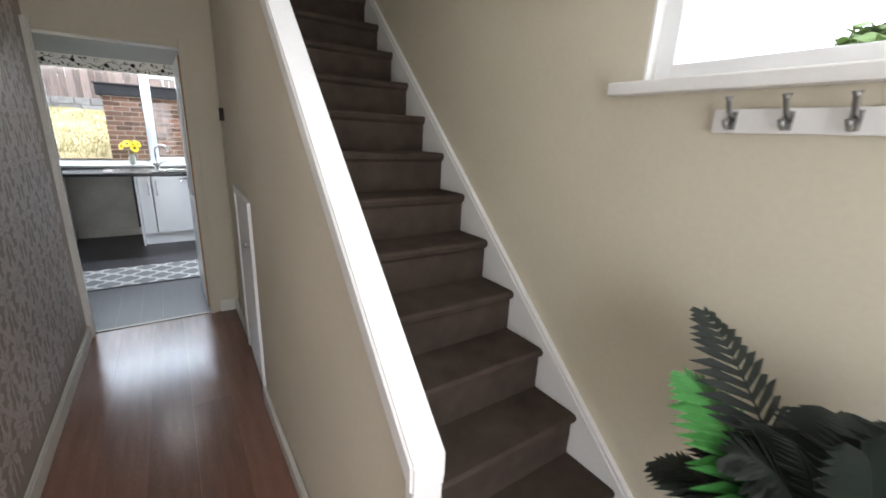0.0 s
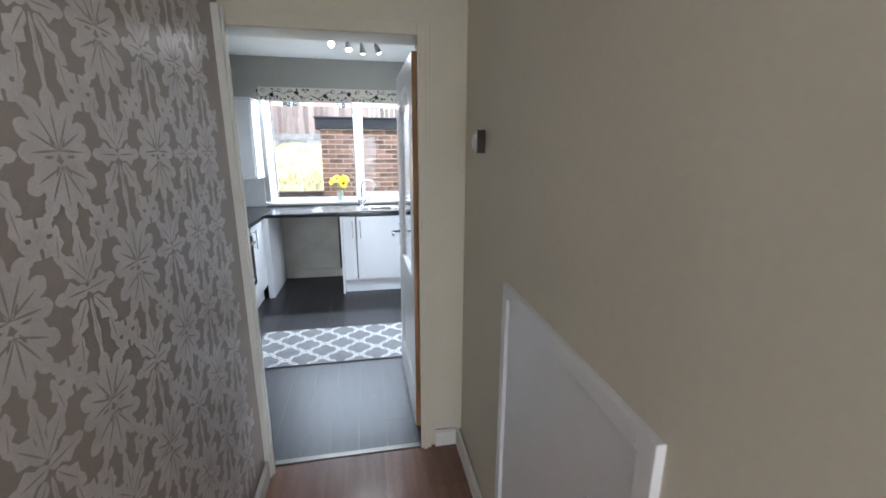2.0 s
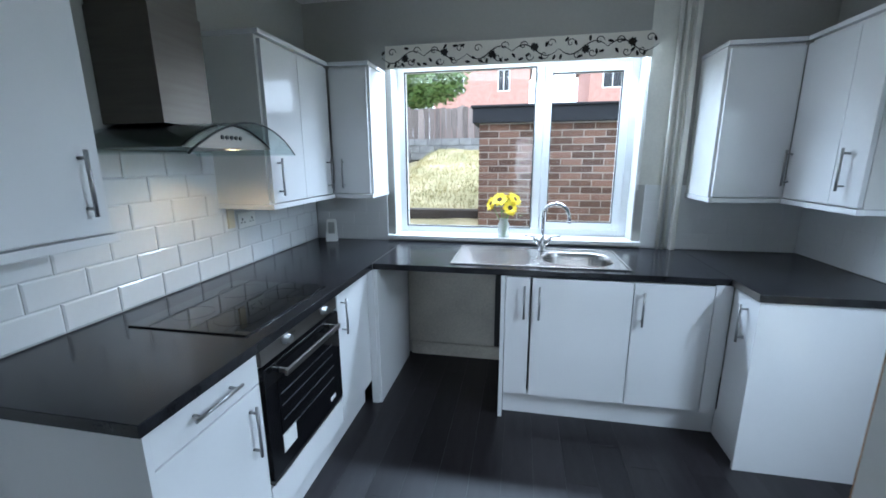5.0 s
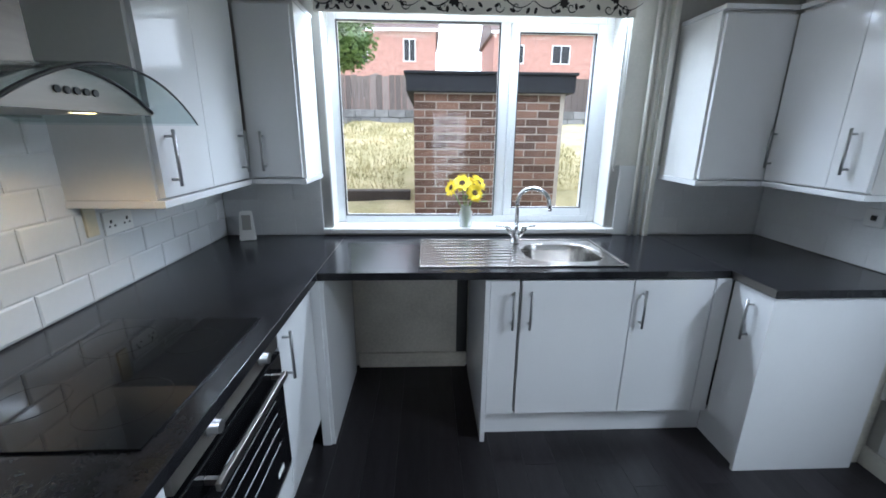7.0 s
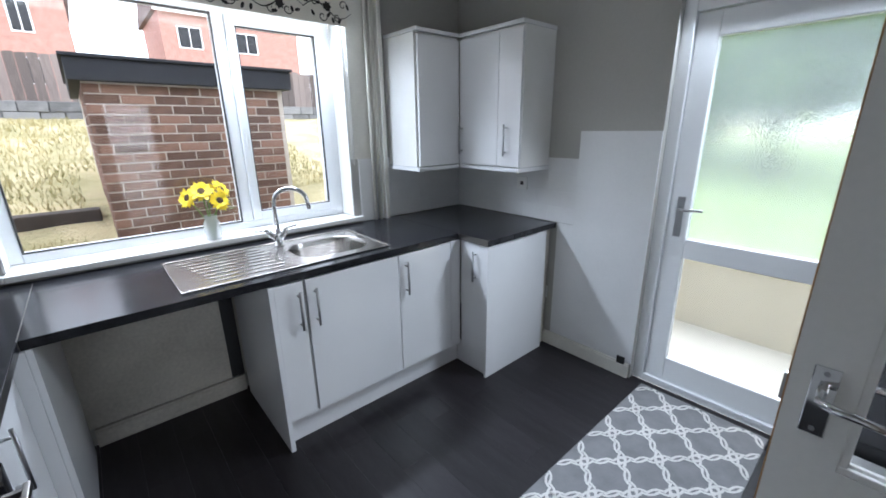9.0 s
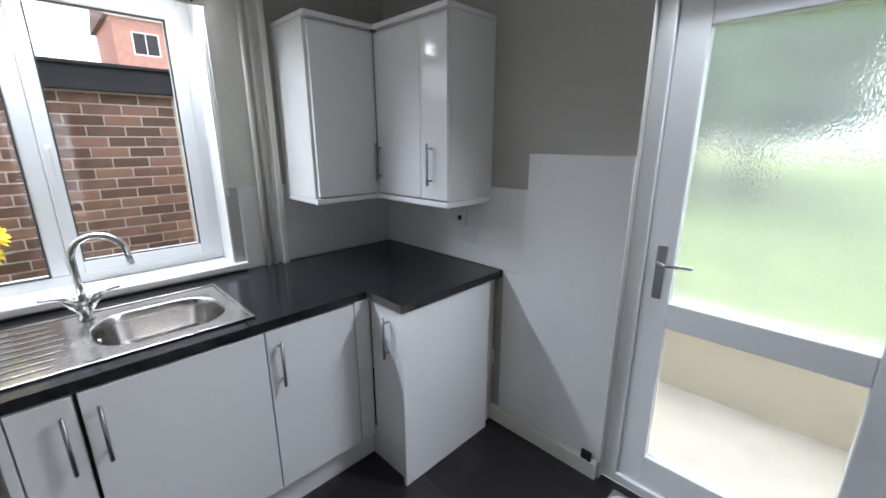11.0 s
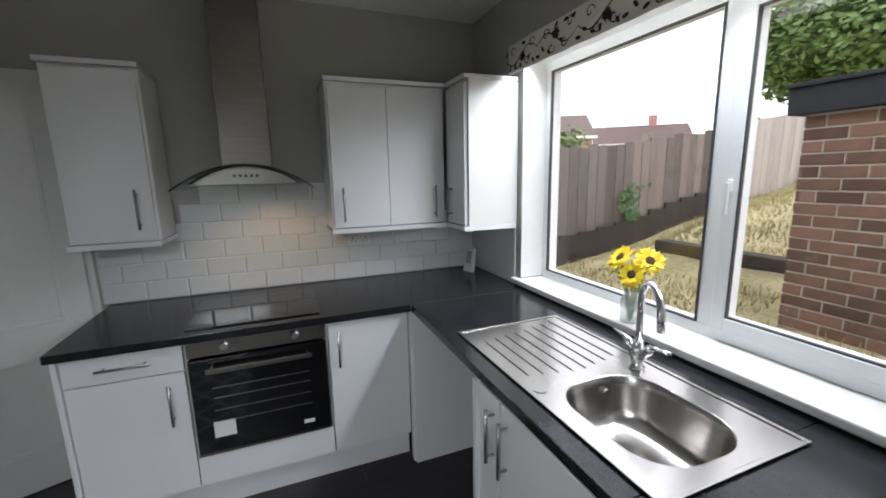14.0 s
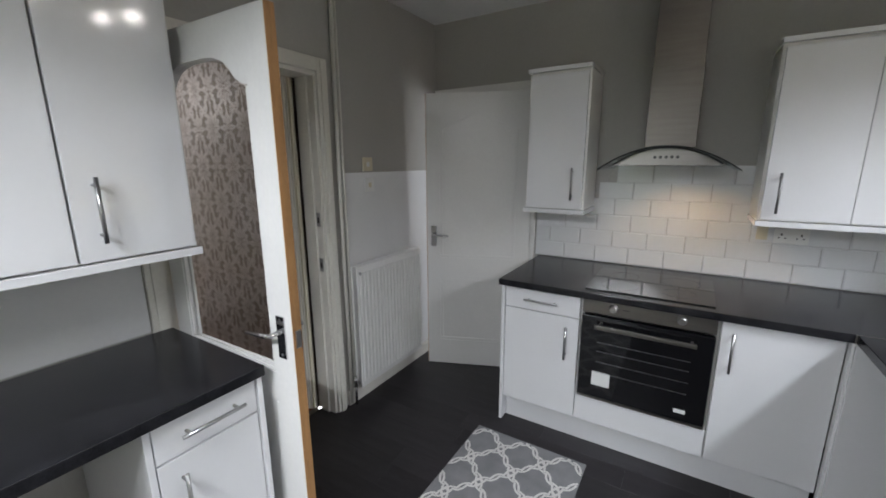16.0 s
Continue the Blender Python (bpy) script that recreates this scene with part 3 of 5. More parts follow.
part("handle", bm, PLASTW, window_k, "white window handle")
shell("window_reveal", GLOSSW, [(WX0, WX0 + 0.008, 7.19, 7.34, 0.96, 2.19), (WX1 - 0.008, WX1, 7.19, 7.34, 0.96, 2.19), (WX0 + 0.008, WX1 - 0.008, 7.19, 7.34, 2.182, 2.19)], "white painted window reveal", "window reveal")
bm = add_box(bmesh.new(), WX0, WX1, 7.15, 7.36, 0.925, 0.955, 0.006)
add_box(bm, WX0 - 0.05, WX0, 7.15, 7.189, 0.925, 0.955, 0.004)
add_box(bm, WX1, WX1 + 0.05, 7.15, 7.189, 0.925, 0.955, 0.004)
tagged(new("window_sill", mesh_of("window_sill", bm, GLOSSW)), "white glossy window sill above the sink", "window sill", kind="structure")

# hall window
window_h = thing("window_hall", pose(1.63, 0, 0), "white hall window with a deep painted reveal", "window", kind="structure")
for y0, y1, z0, z1 in ((HY0, HY0 + 0.06, HZ0, HZ1), (HY1 - 0.06, HY1, HZ0, HZ1), (HY0 + 0.06, HY1 - 0.06, HZ0, HZ0 + 0.05), (HY0 + 0.06, HY1 - 0.06, HZ1 - 0.05, HZ1)):
    slab("frame_bar", window_h, UPVC, -0.03, 0.04, y0, y1, z0, z1, 0.004)
slab("pane", window_h, PANE, 0, 0.006, HY0 + 0.06, HY1 - 0.06, HZ0 + 0.05, HZ1 - 0.05).visible_shadow = False
bm = add_box(bmesh.new(), 1.495, 1.555, HY0 - 0.06, HY1 + 0.075, 1.662, 1.698, 0.005)
add_box(bm, 1.555, 1.60, HY0, HY1, 1.690, 1.698)
tagged(new("window_sill_hall", mesh_of("window_sill_hall", bm, GLOSSW)), "white painted hall window board", "window sill", kind="structure")
shell("window_reveal_hall", GLOSSW, [(1.555, 1.60, HY1 - 0.008, HY1, 1.70, HZ1), (1.555, 1.60, HY0, HY0 + 0.008, 1.70, HZ1)], "white reveal of the hall window", "window reveal")

# under-stairs cupboard door
cup = thing("cupboard_door", pose(0.652, 2.50, 0, 0, 0, -2.12), "white painted low cupboard door under the stairs", "cupboard door")
slab("leaf", cup, GLOSSW, -0.006, 0.012, 0.045, 0.695, 0.02, 1.105, 0.002)
for y0, y1, z0, z1 in ((0, 0.04, 0, 1.15), (0.70, 0.74, 0, 1.15), (0.04, 0.70, 1.11, 1.15)):
    slab("frame_bar", cup, GLOSSW, -0.016, 0.036, y0, y1, z0, z1, 0.002)
bm = add_tube(bmesh.new(), [(-0.006, 0.14, 0.9), (-0.018, 0.14, 0.9), (-0.022, 0.14, 0.9), (-0.036, 0.14, 0.9)], [0.008, 0.008, 0.015, 0.012], 14)
part("knob", bm, NICKEL, cup, "small dull metal knob")

# ---- stairs ----
stairs = thing("stairs", pose(0, 0, 0), "straight flight of stairs in worn brown carpet", "stairs", kind="structure")
RISE, RUN, Y1 = 0.1844, 0.198, 0.686
for k in range(15):
    y, z = Y1 + RUN * k, RISE * (k + 1) - 0.045
    bm = bmesh.new()
    prof = [(y + 0.02, z - RISE), (y + 0.02, z - 0.045), (y + 0.002, z - 0.03), (y - 0.002, z - 0.012), (y + 0.008, z - 0.001), (y + 0.03, z), (y + RUN + 0.02, z), (y + RUN + 0.02, z - RISE)]
    add_prism(bm, prof, "x", 0.695, 1.525)
    part("carpeted_step", bm, CARPET, stairs)
bm = bmesh.new()
s0, s1 = Y1 - 0.12, Y1 + RUN * 15
zl = lambda y: (y - Y1) * RISE / RUN + RISE - 0.045
add_prism(bm, [(s0 + 0.1, 0), (s0 + 0.1, 0.12), (s0 + 0.12, zl(s0 + 0.12) + 0.035), (s1, zl(s1) + 0.035), (s1, zl(s1) - 0.35), (Y1 + 0.3, 0)], "x", 1.527, 1.553)
part("string_board", bm, GLOSSW, stairs, "white painted string board")
bm = bmesh.new()
add_prism(bm, [(s0 + 0.12, zl(s0 + 0.12) + 0.036), (s1, zl(s1) + 0.036), (s1, zl(s1) + 0.055), (s0 + 0.12, zl(s0 + 0.12) + 0.055)], "x", 1.532, 1.554)
part("string_moulding", bm, GLOSSW, stairs)
bm = bmesh.new()
add_prism(bm, [(0.80, 0.88), (0.80, 0.95), (0.83, 0.98), (2.40, CZ - 0.01), (2.40, CZ - 0.085)], "x", 0.63, 0.706)
bmesh.ops.bevel(bm, geom=list(bm.edges), offset=0.006, segments=2, affect="EDGES")
part("capping", bm, GLOSSW, stairs, "white glossy sloping capping rail")
slab("newel", stairs, GLOSSW, 0.635, 0.702, 0.805, 0.83, 0.0, 0.9, 0.003)

# ---- kitchen units ----
LY, BY, RX = -0.83, 6.485, 1.12


def bar_handle(parent, p, axis, length, out):
    """Steel bar handle: p its middle on the door, axis along which it runs, out the way it stands off."""
    p, axis, out = Vector(p), Vector(axis), Vector(out)
    bm = bmesh.new()
    c = p + out * 0.03
    add_tube(bm, [c - axis * length / 2, c + axis * length / 2], 0.006, 10)
    for s in (-0.38, 0.38):
        add_tube(bm, [p + axis * length * s, c + axis * length * s], 0.005, 8)
    return part("handle", bm, NICKEL, parent, "brushed steel bar handle")


def unit(name, m, w, z0, z1, depth, label, fronts, group, side=0.018, cat="cabinet", open_front=False):
    """A cabinet; its front faces its own -y, x runs along it. fronts: (kind, x0, x1, z0, z1, handle x, handle z, upright)."""
    u = thing(name, m, label, cat, group)
    slab("side_panel", u, CARC, 0, side, 0.022, depth, z0, z1)
    slab("side_panel", u, CARC, w - side, w, 0.022, depth, z0, z1)
    slab("back_panel", u, CARC, side, w - side, depth - 0.01, depth, z0, z1)
    slab("bottom_panel", u, CARC, side, w - side, 0.022, depth - 0.01, z0, z0 + side)
    if not open_front:
        slab("top_panel", u, CARC, side, w - side, 0.022, depth - 0.01, z1 - side, z1)
    for f in fronts:
        kind, x0, x1, a, b, hx, hz, upright = f
        d = part(kind, add_box(bmesh.new(), x0 + 0.0015, x1 - 0.0015, 0, 0.02, a + 0.0015, b - 0.0015, 0.002), UNIT, u)
        if hx is not None:
            bar_handle(d, (hx, 0, hz), (0, 0, 1) if upright else (1, 0, 0), 0.19, (0, -1, 0))
    return u


def edge_trim(u, x0, x1, z, depth0, side=False):
    """Cornice and light rail of a wall unit with a dark joint line."""
    slab("rail", u, UNIT, x0, x1, -0.004, depth0, z - 0.012, z + 0.012, 0.002)


FX = lambda x, y: pose(x, y, 0, 0, 0, 90)      # front faces +x: own x runs along +y
FY = lambda x, y: pose(x, y, 0)                # front faces -y: own x runs along +x
FYN = lambda x, y: pose(x, y, 0, 0, 0, 180)    # front faces +y: own x runs along -x
FXN = lambda x, y: pose(x, y, 0, 0, 0, -90)    # front faces -x: own x runs along -y
BASE, WALLU = "base units", "wall units"
unit("base_unit", FX(LY, 5.005), 0.425, 0.15, 0.873, 0.55, "white gloss base unit with drawer over a door", [
    ("drawer_front", 0, 0.425, 0.745, 0.868, 0.215, 0.81, False), ("door", 0, 0.425, 0.155, 0.742, 0.36, 0.60, True)], BASE)
ovu = unit("oven_housing", FX(LY, 5.432), 0.614, 0.15, 0.873, 0.55, "white gloss housing holding the built-in oven", [("panel", 0, 0.614, 0.155, 0.305, None, 0, True)], BASE)
unit("base_unit", FX(LY, 6.05), 0.41, 0.15, 0.873, 0.55, "white gloss base unit with one door beside the oven", [("door", 0, 0.41, 0.155, 0.868, 0.045, 0.73, True)], BASE)
unit("base_unit", FY(-0.02, BY - 0.01), 0.136, 0.15, 0.873, 0.58, "narrow white gloss pull-out base unit", [("door", 0, 0.136, 0.155, 0.868, 0.105, 0.73, True)], BASE)
unit("base_unit", FY(0.126, BY - 0.01), 0.524, 0.15, 0.86, 0.58, "white gloss sink base unit with one door", [("door", 0, 0.524, 0.155, 0.868, 0.04, 0.73, True)], BASE, open_front=True)
unit("base_unit", FY(0.652, BY - 0.01), 0.385, 0.15, 0.873, 0.58, "white gloss base unit with one door by the corner", [("door", 0, 0.385, 0.155, 0.868, 0.045, 0.73, True)], BASE)
unit("base_unit", FXN(RX, 6.47), 0.21, 0.15, 0.873, 0.55, "narrow white gloss end base unit", [("door", 0, 0.21, 0.155, 0.868, 0.13, 0.73, True)], BASE)
unit("base_unit", FYN(0.875, 4.69), 0.31, 0.15, 0.873, 0.58, "white gloss drawer and door unit by the hall door", [
    ("drawer_front", 0, 0.31, 0.745, 0.868, 0.16, 0.81, False), ("door", 0, 0.31, 0.155, 0.742, 0.06, 0.60, True)], BASE)
unit("wall_unit", FX(-1.19, 4.965), 0.36, 1.285, 2.085, 0.325, "white gloss single wall unit over the worktop end", [("door", 0.01, 0.35, 1.29, 2.07, 0.29, 1.44, True)], WALLU)
unit("wall_unit", FX(-1.19, 6.15), 0.69, 1.285, 2.085, 0.325, "white gloss double wall unit next to the hood", [
    ("door", 0.012, 0.335, 1.29, 2.07, 0.065, 1.42, True), ("door", 0.335, 0.68, 1.29, 2.07, 0.615, 1.42, True)], WALLU)
unit("wall_unit", FY(-1.188, 6.85), 0.268, 1.285, 2.085, 0.335, "narrow white gloss corner wall unit by the window", [("door", 0.0, 0.255, 1.29, 2.07, 0.075, 1.42, True)], WALLU)
unit("wall_unit", FY(1.10, 6.84), 0.362, 1.285, 2.085, 0.345, "white gloss corner wall unit with a plain door", [("door", 0.012, 0.361, 1.29, 2.07, None, 0, True)], WALLU)
unit("wall_unit", FXN(1.46, 6.835), 0.515, 1.285, 2.085, 0.32, "white gloss double wall unit on the side wall", [
    ("door", 0, 0.34, 1.29, 2.07, 0.025, 1.45, True), ("door", 0.34, 0.515, 1.29, 2.07, 0.415, 1.45, True)], WALLU)
unit("wall_unit", FYN(0.87, 4.41), 0.33, 1.285, 2.085, 0.325, "white gloss wall unit beside the hall door", [("door", 0, 0.318, 1.29, 2.07, 0.06, 1.44, True)], WALLU)
unit("wall_unit", FYN(1.78, 4.41), 0.908, 1.285, 2.085, 0.325, "wide white gloss wall unit with two doors", [("door", 0, 0.45, 1.29, 2.07, 0.4, 1.44, True), ("door", 0.45, 0.906, 1.29, 2.07, 0.5, 1.44, True)], WALLU)


def rails(name, boxes, label):
    for x0, x1, y0, y1 in boxes:
        for kind, z0, z1 in (("light_rail", 1.258, 1.284), ("cornice", 2.086, 2.108)):
            o = tagged(new(kind, mesh_of(kind, add_box(bmesh.new(), x0, x1, y0, y1, z0, z1, 0.002), UNIT)), label, "cabinet trim", "unit rails", "structure")


rails("unit_rail", [(-1.22, -1.184, 4.96, 5.33), (-1.52, -1.22, 5.305, 5.33), (-1.52, -1.22, 4.96, 4.985), (-1.22, -1.184, 6.145, 6.842), (-1.52, -1.22, 6.145, 6.17), (-1.184, -0.915, 6.842, 6.875), (-0.945, -0.915, 6.875, 7.18),
                    (1.095, 1.455, 6.834, 6.87), (1.095, 1.12, 6.87, 7.18), (1.455, 1.49, 6.315, 6.834), (1.49, 1.78, 6.315, 6.34), (0.535, 1.78, 4.38, 4.416)], "white gloss rail trimming the wall units")
# plinths and end panels
for nm, b, lab in (("plinth", (-0.90, -0.882, 5.0, 6.46, 0.0, 0.15), "white plinth under the cooker run"), ("plinth", (-0.02, 1.14, 6.53, 6.548, 0.0, 0.15), "white plinth under the sink run"),
                   ("plinth", (1.14, 1.158, 6.25, 6.53, 0, 0.15), "white plinth under the end unit"), ("plinth", (0.556, 0.875, 4.63, 4.648, 0, 0.15), "white plinth by the hall door"),
                   ("end_panel", (-1.5, -0.815, 4.985, 5.003, 0, 0.873), "white end panel of the cooker run"), ("end_panel", (-0.79, -0.772, 6.47, 7.12, 0, 0.873), "white side panel of the appliance gap"),
                   ("end_panel", (-0.045, -0.022, 6.462, 7.12, 0, 0.873), "white side panel of the sink run"), ("end_panel", (1.115, 1.69, 6.24, 6.258, 0, 0.873), "white end panel by the side wall"),
                   ("end_panel", (0.545, 0.563, 4.104, 4.70, 0, 0.873), "white end panel by the hall door"), ("filler_panel", (-0.832, -0.79, 6.462, 6.48, 0, 0.873), "white corner filler by the gap"),
                   ("end_panel", (0.877, 0.895, 4.10, 4.69, 0, 0.873), "white panel beside the empty space"),
                   ("filler_panel", (1.04, 1.118, 6.476, 6.494, 0.15, 0.873), "white corner filler strip")):
    tagged(new(nm, mesh_of(nm, add_box(bmesh.new(), *b, 0.0015), UNIT)), lab, "panel", "unit panels")

# worktops
WT0, WT1 = 0.874, 0.91


def worktop(name, boxes, strips, label):
    bm = bmesh.new()
    for b in boxes:
        add_box(bm, *b, WT0, WT1)
    bmesh.ops.remove_doubles(bm, verts=bm.verts, dist=0.0001)
    t = tagged(new(name, mesh_of(name, bm, WORKTOP)), label, "worktop")
    md = t.modifiers.new("soft_edge", "BEVEL")
    md.width, md.segments, md.limit_method, md.angle_limit = 0.002, 2, "ANGLE", radians(60)
    return t


worktop("worktop", [(-1.515, -0.80, 4.97, 7.18)], (), "black speckled laminate worktop along the cooker wall")
worktop("worktop", [(-0.80, 0.185, 6.475, 7.18), (0.185, 0.605, 6.475, 6.60), (0.185, 0.605, 6.95, 7.18), (0.605, 1.105, 6.475, 7.18)], (), "black speckled laminate worktop round the sink")
worktop("worktop", [(1.105, 1.78, 6.23, 7.18)], (), "black speckled laminate worktop in the corner")
worktop("worktop", [(0.54, 1.78, 4.103, 4.715)], (), "black speckled laminate worktop by the hall door")
for x0, x1, y0, y1 in ((1.1035, 1.1065, 6.232, 6.478), (-0.8015, -0.7985, 6.47, 7.15)):
    tagged(new("joint_strip", mesh_of("joint_strip", add_box(bmesh.new(), x0, x1, y0, y1, 0.876, 0.9112), STEEL)), "thin steel worktop joint strip", "joint strip", "joint strips")

# ---- fitted kitchen things ----
# oven
oven = thing("oven", FX(-0.832, 5.44), "built-in oven with steel control strip and black glass door", "oven")
slab("control_panel", oven, STEEL, 0.003, 0.595, -0.006, 0.3, 0.795, 0.872, 0.002, "brushed steel control strip")
od = slab("door", oven, BLACKG, 0.003, 0.595, -0.012, 0.02, 0.325, 0.782, 0.004, "black glass oven door")
slab("window", od, BLACKG, 0.075, 0.525, -0.0135, -0.012, 0.40, 0.70)
for z in (0.47, 0.53, 0.59, 0.64):
    slab("rack_line", od, NICKEL, 0.09, 0.51, -0.0142, -0.0136, z, z + 0.003)
bm = add_box(bmesh.new(), 0.075, 0.525, -0.058, -0.044, 0.728, 0.75, 0.003)
for x in (0.09, 0.5):
    add_box(bm, x, x + 0.012, -0.044, -0.012, 0.731, 0.747)
part("handle", bm, STEEL, od, "flat steel grab bar")
slab("sticker", od, PLASTW, 0.075, 0.165, -0.0138, -0.0125, 0.395, 0.475, label="white energy sticker")
slab("badge", od, PLASTW, 0.465, 0.515, -0.0138, -0.0125, 0.365, 0.385, label="small white badge")
slab("trim", oven, STEEL, 0.003, 0.595, -0.01, 0.02, 0.31, 0.322, label="steel strip under the door")
for x in (0.155, 0.455):
    k = part("knob", add_tube(bmesh.new(), [(x, -0.006, 0.838), (x, -0.012, 0.838), (x, -0.013, 0.838), (x, -0.034, 0.838)], [0.022, 0.022, 0.018, 0.016], 18), NICKEL, oven, "round steel knob")
bm = bmesh.new()
for i in range(3):
    add_box(bm, 0.20 + i * 0.01, 0.205 + i * 0.01, -0.0065, -0.006, 0.835, 0.84)
part("markings", bm, BLACKP, oven)
# hob
hob = thing("hob", pose(-1.1, 5.73, 0.91), "black glass ceramic hob set in the worktop", "hob")
slab("glass_top", hob, BLACKG, -0.255, 0.235, -0.29, 0.29, 0.0005, 0.006, 0.002)
for cx, cy, r in ((-0.11, -0.14, 0.075), (-0.11, 0.14, 0.095), (0.10, -0.14, 0.095), (0.10, 0.14, 0.075)):
    bm = bmesh.new()
    n = 40
    a = [bm.verts.new((cx + r * math.cos(2 * math.pi * i / n), cy + r * math.sin(2 * math.pi * i / n), 0.0064)) for i in range(n)]
    b = [bm.verts.new((cx + (r - 0.003) * math.cos(2 * math.pi * i / n), cy + (r - 0.003) * math.sin(2 * math.pi * i / n), 0.0064)) for i in range(n)]
    for i in range(n):
        bm.faces.new((a[i], a[(i + 1) % n], b[(i + 1) % n], b[i]))
    part("cooking_ring", bm, HOBMARK, hob)
# extractor hood
hood = thing("cooker_hood", pose(-1.52, 5.74, 0), "steel chimney cooker hood with a curved glass canopy, lamp on", "cooker hood")
slab("chimney", hood, HOODST, 0.004, 0.27, -0.115, 0.115, 1.66, CZ - 0.002, 0.002, "tall brushed steel chimney")
slab("chimney_sleeve", hood, HOODST, 0.002, 0.274, -0.12, 0.12, 1.64, 2.05, 0.002)
bm = bmesh.new()
crown = [(0.24 * (i / 8 - 1), 1.555 + 0.082 * (1 - (i / 8 - 1) ** 2)) for i in range(17)]
add_prism(bm, [(-0.245, 1.549)] + crown + [(0.245, 1.549)], "x", 0.004, 0.45)
part("body", bm, STEEL, hood)
bm = bmesh.new()
n, top, bot = 28, [], []
for i in range(n + 1):
    u = -1 + 2 * i / n
    y, z = 0.31 * u, 1.645 - 0.115 * u * u
    xe = 0.55 - 0.02 * u * u
    top.append((bm.verts.new((0.004, y, z)), bm.verts.new((xe, y, z))))
    bot.append((bm.verts.new((0.004, y, z - 0.006)), bm.verts.new((xe, y, z - 0.006))))
for i in range(n):
    for q in ((top[i][0], top[i][1], top[i + 1][1], top[i + 1][0]), (bot[i][0], bot[i + 1][0], bot[i + 1][1], bot[i][1]), (top[i][1], bot[i][1], bot[i + 1][1], top[i + 1][1]), (top[i][0], top[i + 1][0], bot[i + 1][0], bot[i][0])):
        bm.faces.new(q).smooth = False
part("glass_canopy", bm, HOODG, hood, "curved clear glass canopy")
bm = bmesh.new()
add_tube(bm, [(0.552 - 0.02 * (-1 + 2 * i / n) ** 2, 0.31 * (-1 + 2 * i / n), 1.642 - 0.115 * (-1 + 2 * i / n) ** 2) for i in range(n + 1)], [0.0045 - 0.0025 * i / n for i in range(n + 1)], 6)
part("canopy_edge", bm, BLACKP, hood, "dark polished glass edge")
part("front_edge", add_tube(bmesh.new(), [(0.452, y, z + 0.001) for y, z in crown], 0.004, 6), BLACKP, hood, "dark arched edge of the steel body")
for i in range(5):
    part("button", add_tube(bmesh.new(), [(0.449, -0.05 + i * 0.025, 1.59), (0.454, -0.05 + i * 0.025, 1.59)], 0.008, 10), BLACKP, hood)
slab("filter", hood, NICKEL, 0.05, 0.30, -0.2, 0.2, 1.551, 1.555, label="metal grease filter")
for y in (-0.12, 0.12):
    part("lamp_lens", add_tube(bmesh.new(), [(0.36, y, 1.555), (0.36, y, 1.549)], 0.028, 16), WARM if y > 0 else PLASTW, hood, "small round hood lamp")
lamp("hood_lamp", "SPOT", pose(-1.16, 5.86, 1.545, 0, 12, 0), 4, (1, 0.66, 0.3), spot=radians(130), radius=0.03)

# sink
sink = thing("sink", pose(0.15, 6.79, 0.911), "stainless steel inset sink with ribbed drainer", "sink")
X0, X1, YA, YB = -0.495, 0.50, -0.25, 0.25
bx0, bx1, by0, by1, rb = 0.04, 0.448, -0.182, 0.15, 0.125


def rounded(x0, x1, y0, y1, r, seg=7):
    pts = []
    for cx, cy, a0 in ((x1 - r, y1 - r, 0), (x0 + r, y1 - r, 90), (x0 + r, y0 + r, 180), (x1 - r, y0 + r, 270)):
        pts += [(cx + r * math.cos(radians(a0 + 90 * i / seg)), cy + r * math.sin(radians(a0 + 90 * i / seg))) for i in range(seg + 1)]
    return pts


bm = bmesh.new()
ring = rounded(bx0, bx1, by0, by1, rb)
outer = []
for x, y in ring:
    # spread the bowl's outline to a square of the deck round it
    cx, cy = (bx0 + bx1) / 2, (by0 + by1) / 2
    dx, dy = x - cx, y - cy
    k = min(((X1 - cx) if dx > 0 else (cx - 0.0)) / max(abs(dx), 1e-6), ((YB - cy) if dy > 0 else (cy - YA)) / max(abs(dy), 1e-6))
    outer.append((cx + dx * k, cy + dy * k))
vo = [bm.verts.new((x, y, 0.004)) for x, y in outer]
vi = [bm.verts.new((x, y, 0.004)) for x, y in ring]
N = len(ring)
for i in range(N):
    j = (i + 1) % N
    bm.faces.new((vo[i], vo[j], vi[j], vi[i]))
for cxx, cyy in ((X1, YB), (0.0, YB), (0.0, YA), (X1, YA)):
    near = sorted(range(N), key=lambda i: (outer[i][0] - cxx) ** 2 + (outer[i][1] - cyy) ** 2)[:2]
    c = bm.verts.new((cxx, cyy, 0.004))
    bm.faces.new((vo[near[0]], vo[near[1]], c))
prev = vi
for inset, z in ((0.004, -0.002), (0.010, -0.03), (0.020, -0.10), (0.035, -0.135), (0.06, -0.15), (0.11, -0.155)):
    cur = [bm.verts.new((x, y, z)) for x, y in rounded(bx0 + inset, bx1 - inset, by0 + inset, by1 - inset, max(rb - inset * 0.5, 0.03))]
    for i in range(N):
        f = bm.faces.new((prev[i], prev[(i + 1) % N], cur[(i + 1) % N], cur[i]))
        f.smooth = True
    prev = cur
bm.faces.new(prev)
part("bowl", bm, SINKST, sink, "rounded steel bowl")
drainer = part("drainer", add_box(bmesh.new(), X0, 0.0, YA, YB, 0.0, 0.004), SINKST, sink, "ribbed steel drainer")
